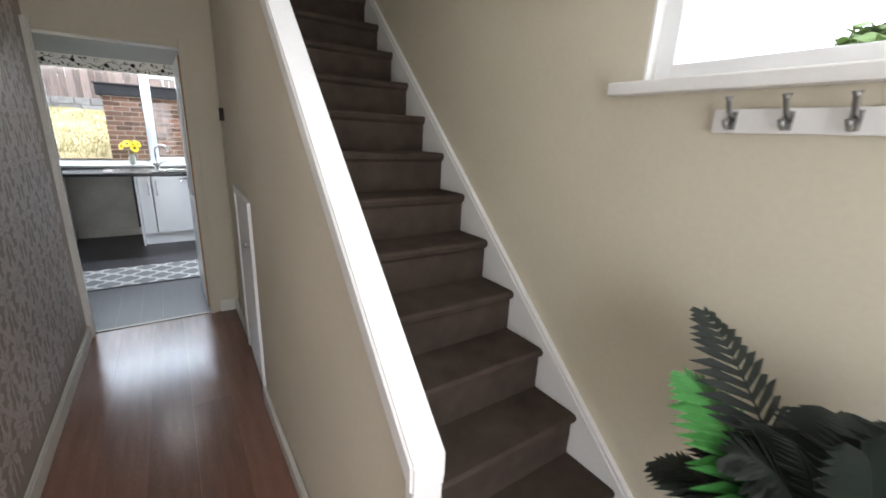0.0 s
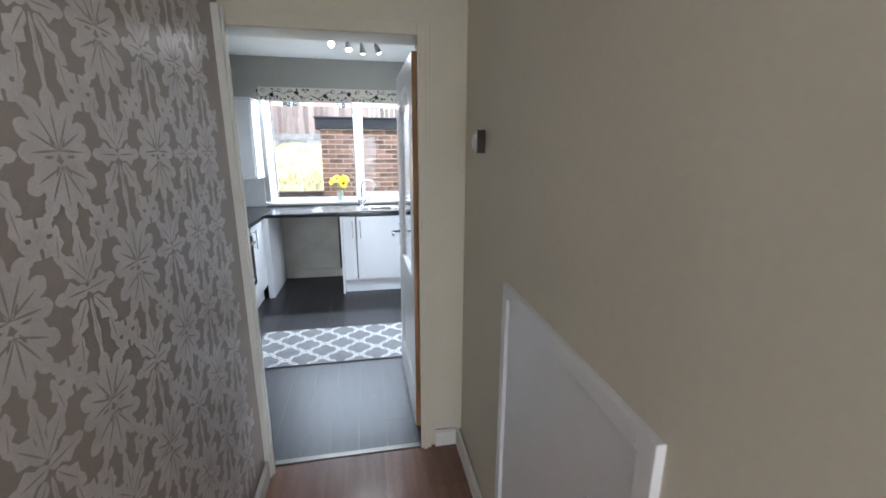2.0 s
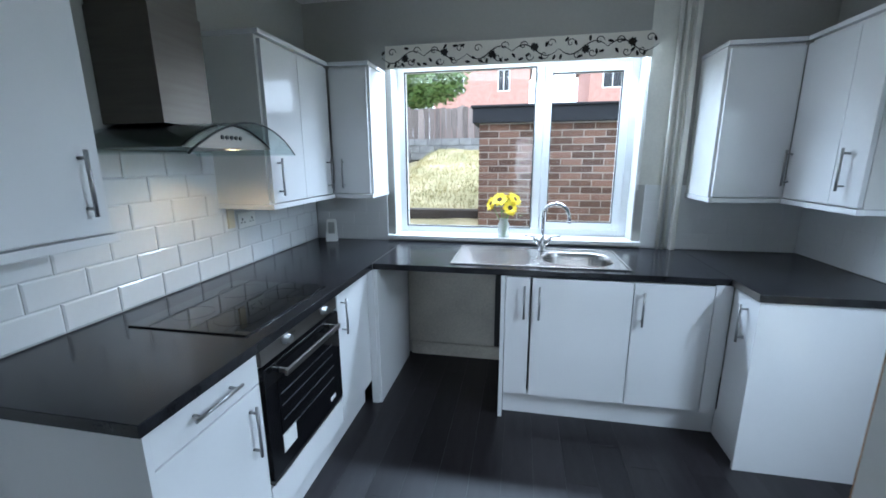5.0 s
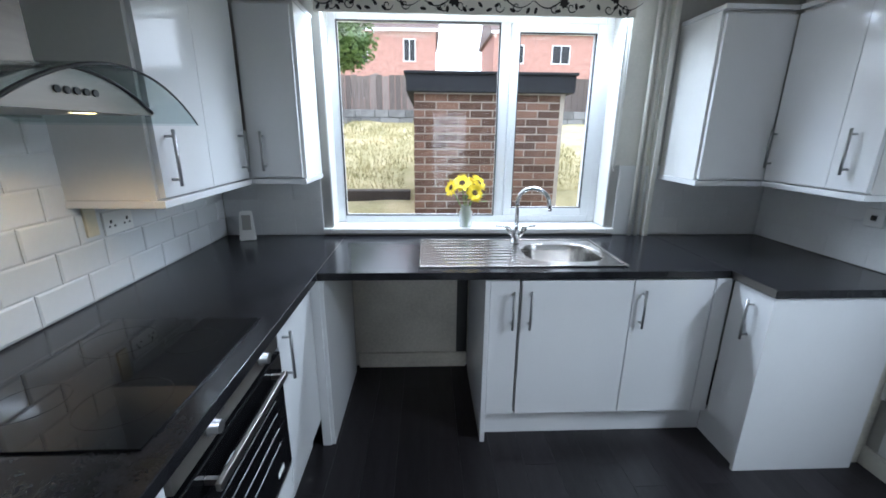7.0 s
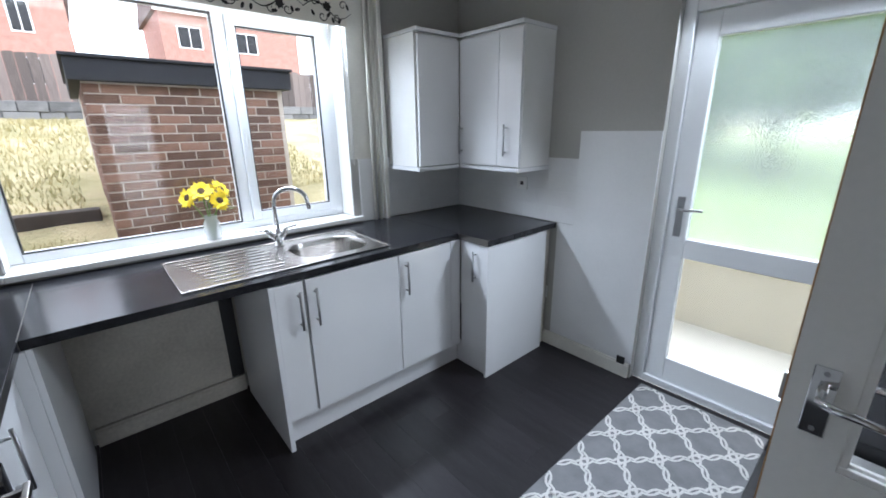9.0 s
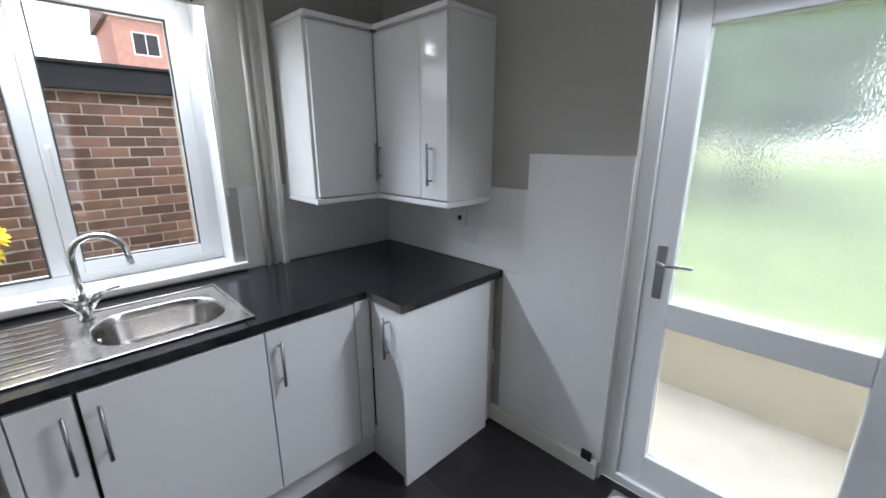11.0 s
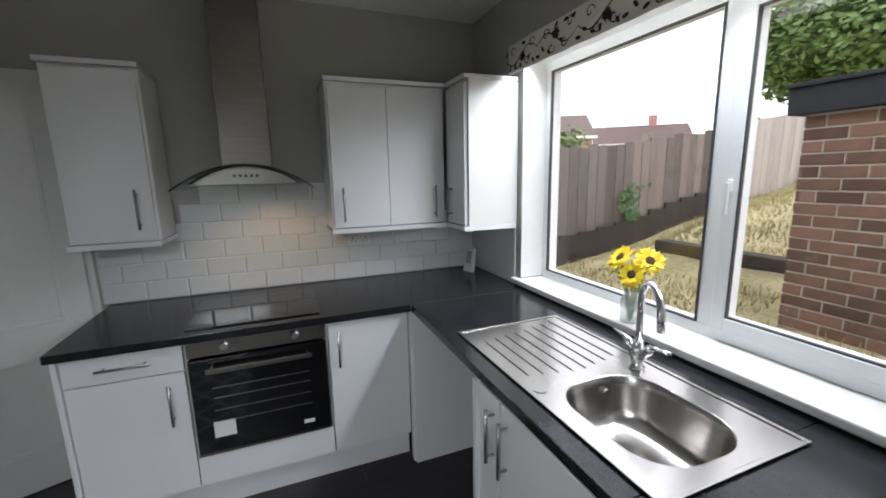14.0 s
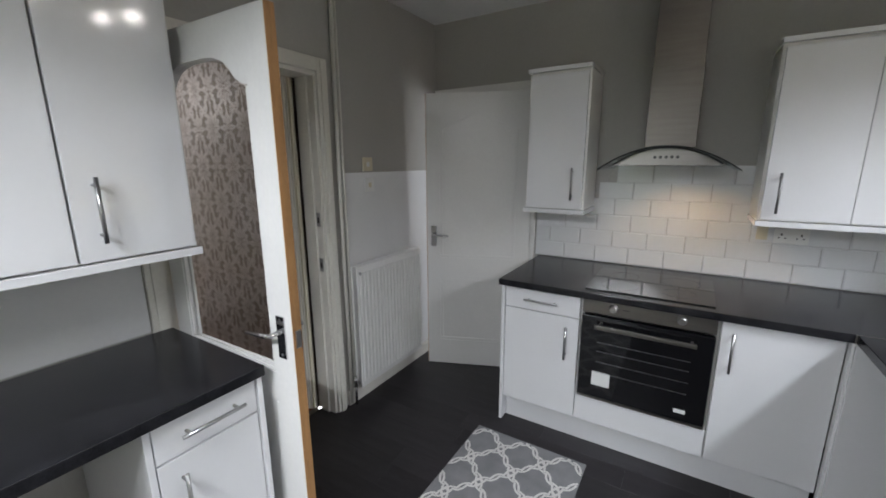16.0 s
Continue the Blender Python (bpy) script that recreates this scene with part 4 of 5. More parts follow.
for i in range(8):
    y = -0.19 + i * 0.052
    part("rib", add_box(bmesh.new(), X0 + 0.05 + 0.012 * (7 - i), -0.02 - 0.012 * abs(3.5 - i), y, y + 0.006, 0.004, 0.0075, 0.0015), SINKST, drainer)
bm = bmesh.new()
for x0, x1, y0, y1 in ((X0, X1, YB - 0.012, YB), (X0, X1, YA, YA + 0.012), (X0, X0 + 0.012, YA + 0.012, YB - 0.012), (X1 - 0.012, X1, YA + 0.012, YB - 0.012)):
    add_box(bm, x0, x1, y0, y1, 0.004, 0.008, 0.002)
part("rim", bm, SINKST, sink)
bm = add_tube(bmesh.new(), [(0.17, -0.05, -0.154), (0.17, -0.05, -0.150)], 0.045, 24)
part("waste", bm, CHROME, sink, "round chrome waste")
bm = bmesh.new()
for r in (0.01, 0.02, 0.03):
    pts = [(0.17 + r * math.cos(2 * math.pi * i / 20), -0.05 + r * math.sin(2 * math.pi * i / 20), -0.1495) for i in range(21)]
    add_tube(bm, pts, 0.0022, 5, False)
part("strainer_slots", bm, BLACKP, sink)
part("overflow", add_tube(bmesh.new(), [(0.056, 0.03, -0.045), (0.066, 0.03, -0.045)], 0.013, 14), CHROME, sink, "chrome overflow with a dark hole")
part("drain_disc", add_tube(bmesh.new(), [(0.03, -0.205, 0.004), (0.03, -0.205, 0.0065)], 0.022, 18), SINKST, sink)

# tap
tap = thing("mixer_tap", pose(0.195, 6.965, 0.915), "chrome swan-neck mixer tap with two lever handles", "tap")
part("body", add_tube(bmesh.new(), [(0, 0, 0), (0, 0, 0.008), (0, 0, 0.012), (0, 0, 0.06), (0, 0, 0.10)], [0.026, 0.026, 0.019, 0.021, 0.016], 16), CHROME, tap)
arc = [(0, 0, 0.09), (0, 0, 0.24)] + [(0.075 - 0.075 * math.cos(radians(a)), -0.045 * (1 - math.cos(radians(a))), 0.24 + 0.075 * math.sin(radians(a))) for a in range(15, 181, 15)] + [(0.155, -0.092, 0.20)]
part("spout", add_tube(bmesh.new(), arc, 0.0115, 14), CHROME, tap, "swan-neck spout")
for s in (-1, 1):
    bm = add_tube(bmesh.new(), [(0.008 * s, 0, 0.035), (0.045 * s, 0, 0.085), (0.05 * s, 0, 0.094)], [0.014, 0.016, 0.013], 12)
    add_tube(bm, [(0.045 * s, 0, 0.092), (0.06 * s, 0.0, 0.096), (0.115 * s, 0.01, 0.098)], [0.008, 0.007, 0.005], 10)
    part("lever", bm, CHROME, tap)

# sunflowers in a glass jar
vase = thing("vase", pose(-0.068, 7.21, 0.9555), "small clear glass jar of water on the sill", "vase")
part("jar", add_tube(bmesh.new(), [(0, 0, 0), (0, 0, 0.004), (0, 0, 0.095), (0, 0, 0.112), (0, 0, 0.135)], [0.036, 0.042, 0.042, 0.030, 0.033], 24, False), VASEG, vase)
part("base", add_tube(bmesh.new(), [(0, 0, 0), (0, 0, 0.006)], 0.037, 24), VASEG, vase)
bunch = thing("sunflowers", pose(-0.068, 7.21, 0.957), "bunch of yellow sunflowers standing in the jar", "flowers")
random.seed(4)
for dx, dy, dz, tilt, rz, size in ((0.045, -0.055, 0.215, 66, 15, 0.058), (0.075, 0.0, 0.27, 55, 60, 0.058), (-0.03, -0.04, 0.27, 50, -10, 0.060), (-0.09, -0.01, 0.24, 70, -60, 0.058), (0.01, 0.04, 0.265, 40, 170, 0.055)):
    part("stem", add_tube(bmesh.new(), [(dx * 0.1, dy * 0.1, 0.0), (dx * 0.3, dy * 0.3, 0.12), (dx * 0.9, dy * 0.9, dz - 0.02), (dx, dy, dz)], 0.0035, 6), STEM, bunch)
    m = Matrix.Translation((dx, dy, dz)) @ pose(0, 0, 0, tilt, 0, rz)
    bm = bmesh.new()
    for ring_r, count, lift in ((1.0, 19, 0.0), (0.85, 17, 0.004), (0.7, 13, 0.007)):
        for i in range(count):
            a = 2 * math.pi * (i + random.random() * 0.5) / count
            ln = size * ring_r * random.uniform(0.85, 1.12)
            d, t = Vector((math.cos(a), math.sin(a), 0)), Vector((-math.sin(a), math.cos(a), 0))
            cp = random.uniform(-0.006, 0.012)
            vs = [bm.verts.new(m @ (d * r_ + t * w_ + Vector((0, 0, lift + h_)))) for r_, w_, h_ in ((0.3 * size, -0.004, 0), (0.75 * ln, -0.008, cp * 0.6), (ln, 0, cp), (0.75 * ln, 0.008, cp * 0.6), (0.3 * size, 0.004, 0))]
            bm.faces.new(vs)
    part("petals", bm, PETAL, bunch)
    bm = bmesh.new()
    bmesh.ops.create_uvsphere(bm, u_segments=14, v_segments=8, radius=1, matrix=m @ Matrix.Diagonal((size * 0.43, size * 0.43, 0.009, 1)))
    part("flower_head", bm, SEED, bunch, "dark brown seed head")
bm = bmesh.new()
for i in range(16):
    a, e = random.uniform(0, 6.28), random.uniform(0.15, 0.26)
    c = Vector((math.cos(a) * random.uniform(0.02, 0.1), math.sin(a) * 0.05, e))
    d = Vector((math.cos(a), math.sin(a) * 0.6, random.uniform(-0.3, 0.6))).normalized() * random.uniform(0.03, 0.055)
    t = d.cross(Vector((0, 0, 1))).normalized() * 0.011
    bm.faces.new([bm.verts.new(v) for v in (c, c + d * 0.5 + t, c + d, c + d * 0.5 - t)])
part("leaves", bm, STEM, bunch)

# patterned roller blind
blind = thing("roller_blind", pose(-0.045, 7.10, 2.105), "rolled-up ivory blind with black floral scrolls", "blind")
bm = bmesh.new()
n = 60
for z0, z1, y0, y1 in ((0.0, 0.145, 0.0, 0.004),):
    pa = [(bm.verts.new((-0.84 + 1.68 * i / n, 0.003 * math.sin(i * 0.9), 0)), bm.verts.new((-0.84 + 1.68 * i / n, 0.002 * math.sin(i * 0.5), 0.145))) for i in range(n + 1)]
    pb = [(bm.verts.new((-0.84 + 1.68 * i / n, 0.006 + 0.003 * math.sin(i * 0.9), 0)), bm.verts.new((-0.84 + 1.68 * i / n, 0.006 + 0.002 * math.sin(i * 0.5), 0.145))) for i in range(n + 1)]
    for i in range(n):
        bm.faces.new((pa[i][0], pa[i + 1][0], pa[i + 1][1], pa[i][1]))
        bm.faces.new((pb[i][0], pb[i][1], pb[i + 1][1], pb[i + 1][0]))
        bm.faces.new((pa[i][0], pb[i][0], pb[i + 1][0], pa[i + 1][0]))
part("fabric", bm, BLINDF, blind)
part("roller", add_tube(bmesh.new(), [(-0.835, 0.045, 0.115), (0.835, 0.045, 0.115)], 0.025, 16), BLINDF, blind)
for x in (-0.838, 0.836):
    slab("bracket", blind, PLASTW, x, x + 0.003, 0.015, 0.09, 0.08, 0.15)


def ribbon(bm, pts, w, y):
    last = None
    for i, (px, pz) in enumerate(pts):
        qx, qz = pts[min(i + 1, len(pts) - 1)]
        ox, oz = pts[max(i - 1, 0)]
        dx, dz = qx - ox, qz - oz
        l = math.hypot(dx, dz) or 1
        ww = w * (0.4 + 0.6 * math.sin(math.pi * min(1, 0.1 + i / len(pts))))
        a, b = bm.verts.new((px - dz / l * ww, y, pz + dx / l * ww)), bm.verts.new((px + dz / l * ww, y, pz - dx / l * ww))
        if last:
            bm.faces.new((last[0], a, b, last[1]))
        last = (a, b)


def blob(bm, cx, cz, r, y, lobes=0, depth=0.3, stretch=1.0, turn=0.0):
    n = 22
    pts = []
    for i in range(n):
        a = 2 * math.pi * i / n
        rr = r * (1 + (depth * math.cos(lobes * a) if lobes else 0))
        x, z = rr * math.cos(a) * stretch, rr * math.sin(a)
        pts.append((cx + x * math.cos(turn) - z * math.sin(turn), cz + x * math.sin(turn) + z * math.cos(turn)))
    bm.faces.new([bm.verts.new((px, y, pz)) for px, pz in pts])


bm = bmesh.new()
random.seed(9)
yb = -0.005
for k in range(6):
    cx = -0.72 + k * 0.288
    up = 1 if k % 2 else -1
    ribbon(bm, [(cx - 0.14 + 0.288 * i / 20, 0.07 + 0.035 * up * math.sin(i / 20 * 2 * math.pi)) for i in range(21)], 0.0035, yb)
    for sx, sz, s in ((-0.07, 0.10, 1), (0.06, 0.04, -1), (0.10, 0.105, 1), (-0.03, 0.035, -1)):
        ribbon(bm, [(cx + sx + 0.028 * (1 - i / 16) * math.cos(s * i * 0.5), sz + 0.028 * (1 - i / 16) * math.sin(s * i * 0.5)) for i in range(15)], 0.003, yb - 0.0003)
    blob(bm, cx + (0.0 if k % 2 else 0.02), 0.088 if k % 2 else 0.06, 0.023, yb - 0.0006, 7, 0.22)
    for i in range(7):
        blob(bm, cx - 0.13 + i * 0.042 + random.uniform(-0.01, 0.01), random.choice((0.022, 0.045, 0.1, 0.122)), 0.008, yb - 0.0009, 0, 0, 2.0, random.uniform(0, 3.1))
part("floral_print", bm, BLINDP, blind, "black leaves and scrolls")
part("bead_chain", add_tube(bmesh.new(), [(0.825, 0.03, 0.1), (0.83, 0.03, -0.4), (0.828, 0.03, -0.78), (0.838, 0.03, -0.8), (0.842, 0.03, -0.4), (0.838, 0.03, 0.1)], 0.0022, 6), PLASTW, blind, "white bead chain")

# rug with trellis
rug = thing("rug", pose(0.55, 5.235, 0.0), "grey runner rug with an ivory trellis pattern", "rug")
slab("base", rug, RUGG, -1.225, 1.225, -0.315, 0.315, 0.0005, 0.010, 0.003)
quad = [(1, 0), (0.92, 0.10), (0.78, 0.17), (0.66, 0.19), (0.66, 0.28), (0.60, 0.40), (0.48, 0.50), (0.36, 0.55), (0.30, 0.57), (0.30, 0.66), (0.25, 0.80), (0.14, 0.92), (0, 1)]
bm = bmesh.new()
ca, cb, kz = 0.137, 0.115, 0
for i in range(-10, 11):
    for j in range(-4, 5):
        cx, cy = i * ca, j * cb
        if (i + j) % 2:
            continue
        for sx in (-1, 1):
            for sy in (-1, 1):
                pts = [(cx + sx * u * ca * 1.15, cy + sy * v * cb * 1.15) for u, v in quad]
                for (ax, ay), (bx, by) in zip(pts, pts[1:]):
                    if max(abs(ax), abs(bx)) > 1.218 or max(abs(ay), abs(by)) > 0.308:
                        continue
                    d = Vector((bx - ax, by - ay, 0))
                    if d.length < 1e-5:
                        continue
                    t = Vector((-d.y, d.x, 0)).normalized() * 0.0055
                    e = d.normalized() * 0.003
                    kz += 1
                    zz = 0.0118 + 0.00025 * (kz % 7)
                    a, b = Vector((ax, ay, zz)) - e, Vector((bx, by, zz)) + e
                    bm.faces.new([bm.verts.new(v) for v in (a - t, b - t, b + t, a + t)])
part("trellis", bm, RUGW, rug, "ivory trellis lines")

# radiator
rad = thing("radiator", pose(-0.81, 4.08, 0.0), "white panel radiator with valves under the light switch", "radiator")
bm = add_box(bmesh.new(), -0.34, 0.34, 0.035, 0.05, 0.13, 0.94, 0.004)
part("back_panel", bm, GLOSSW, rad)
bm = bmesh.new()
for i in range(20):
    x = -0.33 + i * 0.033
    add_box(bm, x, x + 0.022, 0.034, 0.092, 0.938, 0.943)
part("grille", bm, GLOSSW, rad)
slab("front_panel", rad, GLOSSW, -0.34, 0.34, 0.082, 0.094, 0.13, 0.94, 0.004)
for i in range(19):
    x = -0.318 + i * 0.0345
    slab("rib", rad, GLOSSW, x, x + 0.018, 0.094, 0.102, 0.17, 0.90, 0.003)
bm = add_tube(bmesh.new(), [(0.34, 0.065, 0.16), (0.375, 0.065, 0.16), (0.375, 0.065, 0.02)], 0.009, 10)
add_tube(bm, [(0.375, 0.065, 0.15), (0.375, 0.065, 0.22)], [0.016, 0.012], 12)
part("valve", bm, CHROME, rad, "chrome radiator valve")
part("bleed_plug", add_tube(bmesh.new(), [(0.325, 0.1, 0.90), (0.325, 0.106, 0.90)], 0.010, 12), NICKEL, rad)

# painted pipes
for name, pts, r, lab in (("pipe", [(0.955, 7.165, 0.91), (0.955, 7.165, CZ)], 0.011, "white painted heating pipe by the window"), ("pipe", [(0.992, 7.165, 0.91), (0.992, 7.165, CZ)], 0.011, "white painted heating pipe by the window"),
                          ("pipe", [(-0.435, 4.105, 0.02), (-0.435, 4.105, 1.3), (-0.445, 4.105, CZ)], 0.011, "white painted pipe beside the hall door"), ("pipe", [(-0.47, 4.105, 0.02), (-0.47, 4.105, CZ)], 0.008, "white painted pipe beside the hall door")):
    tagged(new(name, mesh_of(name, add_tube(bmesh.new(), pts, r, 12), OLDW)), lab, "pipe", "heating pipes")
tagged(new("pipe_boxing", mesh_of("pipe_boxing", add_box(bmesh.new(), 1.03, 1.06, 7.14, 7.189, 0.91, CZ, 0.003), OLDW)), "white timber strip covering the pipes", "pipe boxing")


# electrical bits
def wall_plate(name, m, w, h, label, cat, slots, mat=PLASTW, sub="rocker"):
    p = thing(name, m, label, cat)
    slab("plate", p, mat, -w / 2, w / 2, -0.010, 0, -h / 2, h / 2, 0.003)
    for x0, x1, z0, z1, mm in slots:
        slab(sub, p, mm, x0, x1, -0.0125, -0.0102, z0, z1)
    return p


sock = [(-0.045, -0.038, 0.0, 0.012, BLACKP), (-0.028, -0.021, -0.015, -0.009, BLACKP), (-0.055, -0.048, -0.015, -0.009, BLACKP), (0.038, 0.045, 0.0, 0.012, BLACKP), (0.021, 0.028, -0.015, -0.009, BLACKP), (0.048, 0.055, -0.015, -0.009, BLACKP)]
wall_plate("double_socket", pose(-1.507, 6.345, 1.175, 0, 0, 90), 0.146, 0.086, "white double socket on the tiled wall", "socket", sock, sub="pin_hole")
wall_plate("cooker_switch_box", pose(-1.507, 6.22, 1.21, 0, 0, 90), 0.05, 0.13, "bare pale wooden patch beside the socket", "wood patch", [], PLASTC)
wall_plate("light_switch", pose(-0.69, 4.091, 1.56, 0, 0, 180), 0.086, 0.086, "cream light switch on the grey wall", "light switch", [(-0.012, 0.012, -0.015, 0.015, PLASTW)], PLASTC)
wall_plate("light_switch", pose(-0.70, 4.091, 1.43, 0, 0, 180), 0.086, 0.086, "white switch on the white panelling", "light switch", [(-0.012, 0.012, -0.015, 0.015, PLASTC)])
wall_plate("fused_spur", pose(1.774, 6.52, 1.15, 0, 0, -90), 0.086, 0.086, "white fused switch under the wall unit", "switch", [(-0.012, 0.012, -0.012, 0.012, BLACKP)])
wall_plate("low_socket", pose(1.774, 6.30, 0.40, 0, 0, -90), 0.086, 0.086, "white socket low on the side wall", "socket", [])
wall_plate("outlet_cover", pose(1.774, 5.69, 0.11, 0, 0, -90), 0.05, 0.05, "small black outlet cover by the back door", "outlet cover", [], BLACKP)
wall_plate("double_socket", pose(1.3, 4.089, 1.12, 0, 0, 180), 0.146, 0.086, "white double socket above the worktop", "socket", sock, sub="pin_hole")
thermo = thing("thermostat", pose(0.6905, 3.565, 1.595, 0, 0, -2.12), "small white wall thermostat with a dark side", "thermostat")
slab("back", thermo, PLASTW, -0.02, 0, 0.019, 0.095, -0.042, 0.038, 0.004)
part("dial", add_tube(bmesh.new(), [(-0.02, 0.062, -0.002), (-0.032, 0.062, -0.002), (-0.035, 0.062, -0.002)], [0.027, 0.026, 0.022], 24), PLASTW, thermo, "round white dial")
slab("cover", thermo, DARKTIM, -0.03, 0, 0.006, 0.018, -0.045, 0.04, 0.003, "dark brown cover")
mon = thing("energy_monitor", pose(-1.335, 7.05, 0.911, -12, 0, 20), "white handheld energy monitor on the worktop", "monitor")
bm = bmesh.new()
add_prism(bm, [(-0.045, 0), (0.045, 0), (0.033, 0.17), (-0.033, 0.17)], "y", 0, 0.03)
bmesh.ops.bevel(bm, geom=list(bm.edges), offset=0.006, segments=2, affect="EDGES")
part("case", bm, PLASTW, mon)
slab("screen", mon, NICKEL, -0.023, 0.023, -0.0015, 0.0, 0.06, 0.145, label="grey display")

# ceiling spot bar
spots = thing("ceiling_spotlight", pose(0.20, 5.98, CZ), "nickel ceiling bar with four spots, lit", "ceiling light")
part("rose", add_tube(bmesh.new(), [(0, 0, 0), (0, 0, -0.02), (0, 0, -0.03)], [0.05, 0.05, 0.035], 20), NICKEL, spots)
part("bar", add_tube(bmesh.new(), [(-0.17, 0.02, -0.07), (-0.09, -0.03, -0.065), (0, 0, -0.06), (0.09, 0.05, -0.065), (0.18, 0.02, -0.07)], 0.008, 10), NICKEL, spots)
part("stem", add_tube(bmesh.new(), [(0, 0, -0.03), (0, 0, -0.06)], 0.01, 10), NICKEL, spots)
for x, y, d in ((-0.17, 0.02, (-0.35, -0.8, -0.45)), (-0.06, -0.015, (0.1, -0.3, -0.9)), (0.06, 0.03, (0.1, 0.4, -0.9)), (0.18, 0.02, (0.4, 0.2, -0.9))):
    d = Vector(d).normalized()
    p = Vector((x, y, -0.07))
    h = part("spot_head", add_tube(bmesh.new(), [p, p + Vector((0, 0, -0.025)), p + Vector((0, 0, -0.03)) + d * 0.01, p + Vector((0, 0, -0.03)) + d * 0.075], [0.006, 0.008, 0.018, 0.029], 14, False), NICKEL, spots)
    bm = bmesh.new()
    bmesh.ops.create_uvsphere(bm, u_segments=12, v_segments=8, radius=0.022, matrix=Matrix.Translation(p + Vector((0, 0, -0.03)) + d * 0.066))
    part("bulb", bm, BULB, h, "lit bulb")
    e = Vector((0.20, 5.98, CZ)) + p + Vector((0, 0, -0.03)) + d * 0.10
    lamp("spot_lamp", "SPOT", look(e, e + d), SPOT_W, (1, 0.97, 0.92), spot=radians(150), radius=0.025)

# ---- hall things ----
board = thing("coat_hook_rack", pose(1.555, 0.526, 1.588), "white painted board with metal coat hooks", "coat rack")
slab("board", board, GLOSSW, -0.018, 0, -0.31, 0.308, -0.03, 0.028, 0.003)
for i in range(5):
    y = 0.262 - i * 0.114
    bm = add_box(bmesh.new(), -0.021, -0.018, y - 0.011, y + 0.011, -0.022, 0.02, 0.001)
    add_tube(bm, [(-0.02, y, -0.005), (-0.04, y, -0.018), (-0.052, y, -0.012), (-0.055, y, 0.0)], [0.007, 0.006, 0.006, 0.009], 10)
    add_tube(bm, [(-0.02, y, 0.005), (-0.045, y, 0.02), (-0.06, y, 0.045), (-0.062, y, 0.055)], [0.007, 0.006, 0.006, 0.01], 10)
    part("hook", bm, NICKEL, board, "dull steel double hook")

plant = thing("artificial_palm", pose(1.22, 0.28, 0.0), "artificial palm with bright green and shade-darkened fronds in a pot", "plant")
part("pot", add_tube(bmesh.new(), [(0, 0, 0), (0, 0, 0.02), (0, 0, 0.30), (0, 0, 0.31), (0, 0, 0.28)], [0.11, 0.12, 0.15, 0.155, 0.14], 24), BLACKP, plant, "dark plant pot")
part("stem", add_tube(bmesh.new(), [(0, 0, 0.28), (0.01, 0.01, 0.5), (0, 0.02, 0.62)], [0.035, 0.03, 0.028], 10), BARK, plant)


def frond(base, tip, droop, width, mat, seed, label=""):
    random.seed(seed)
    b, t = Vector(base), Vector(tip)
    bm = bmesh.new()
    n = 24
    pts = []
    for i in range(n + 1):
        u = i / n
        p = b.lerp(t, u) + Vector((0, 0, 1)) * droop * 4 * u * (1 - u)
        pts.append(p)
    add_tube(bm, pts, [0.005 * (1 - 0.8 * i / n) for i in range(n + 1)], 5)
    face = (t - b).cross(Vector((0, 0, 1)))
    if face.length < 0.05:
        face = Vector((0.3, 1, 0))
    face.normalize()
    for i in range(4, n + 1):
        u = i / n
        d = (pts[min(i + 1, n)] - pts[i - 1]).normalized()
        ln = width * math.sin(math.pi * min(1, 0.18 + 0.78 * u)) + 0.02
        for s in (-1, 1):
            out = (face * s + d * 0.75).normalized()
            w = d * 0.0125
            sag = Vector((0, 0, -0.25 * ln * random.uniform(0.6, 1.3)))
            q = pts[i]
            mid, end = q + out * ln * 0.55 + sag * 0.3, q + out * ln * random.uniform(0.9, 1.05) + sag
            bm.faces.new([bm.verts.new(v) for v in (q - w * 0.6, mid - w, end, mid + w, q + w * 0.6)])
    part("frond", bm, mat, plant, label)


# two green fronds; the rest carry the palm's inner shade as near-black colour
for i, (tip, dr, w, mt) in enumerate((((0.02, 0.36, 1.03), 0.07, 0.17, FRONDB), ((0.14, 0.40, 1.14), 0.08, 0.13, FRONDSH), ((0.16, 0.14, 1.02), 0.10, 0.16, FRONDSH), ((0.14, -0.10, 1.16), 0.10, 0.12, FRONDB),
                                      ((-0.02, 0.36, 0.82), 0.10, 0.14, FRONDSH), ((0.08, 0.20, 0.98), 0.10, 0.16, FRONDSH), ((-0.20, 0.12, 0.86), 0.14, 0.14, FRONDSH), ((-0.25, -0.1, 0.95), 0.13, 0.14, FRONDSH),
                                      ((0.0, -0.3, 0.95), 0.13, 0.14, FRONDSH), ((0.18, 0.34, 0.80), 0.10, 0.14, FRONDSH), ((0.14, 0.02, 1.05), 0.08, 0.16, FRONDSH), ((-0.08, 0.22, 0.98), 0.12, 0.15, FRONDSH),
                                      ((0.02, 0.08, 1.04), 0.1, 0.16, FRONDSH), ((0.1, 0.28, 0.88), 0.1, 0.15, FRONDSH))):
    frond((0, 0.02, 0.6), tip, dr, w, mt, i)

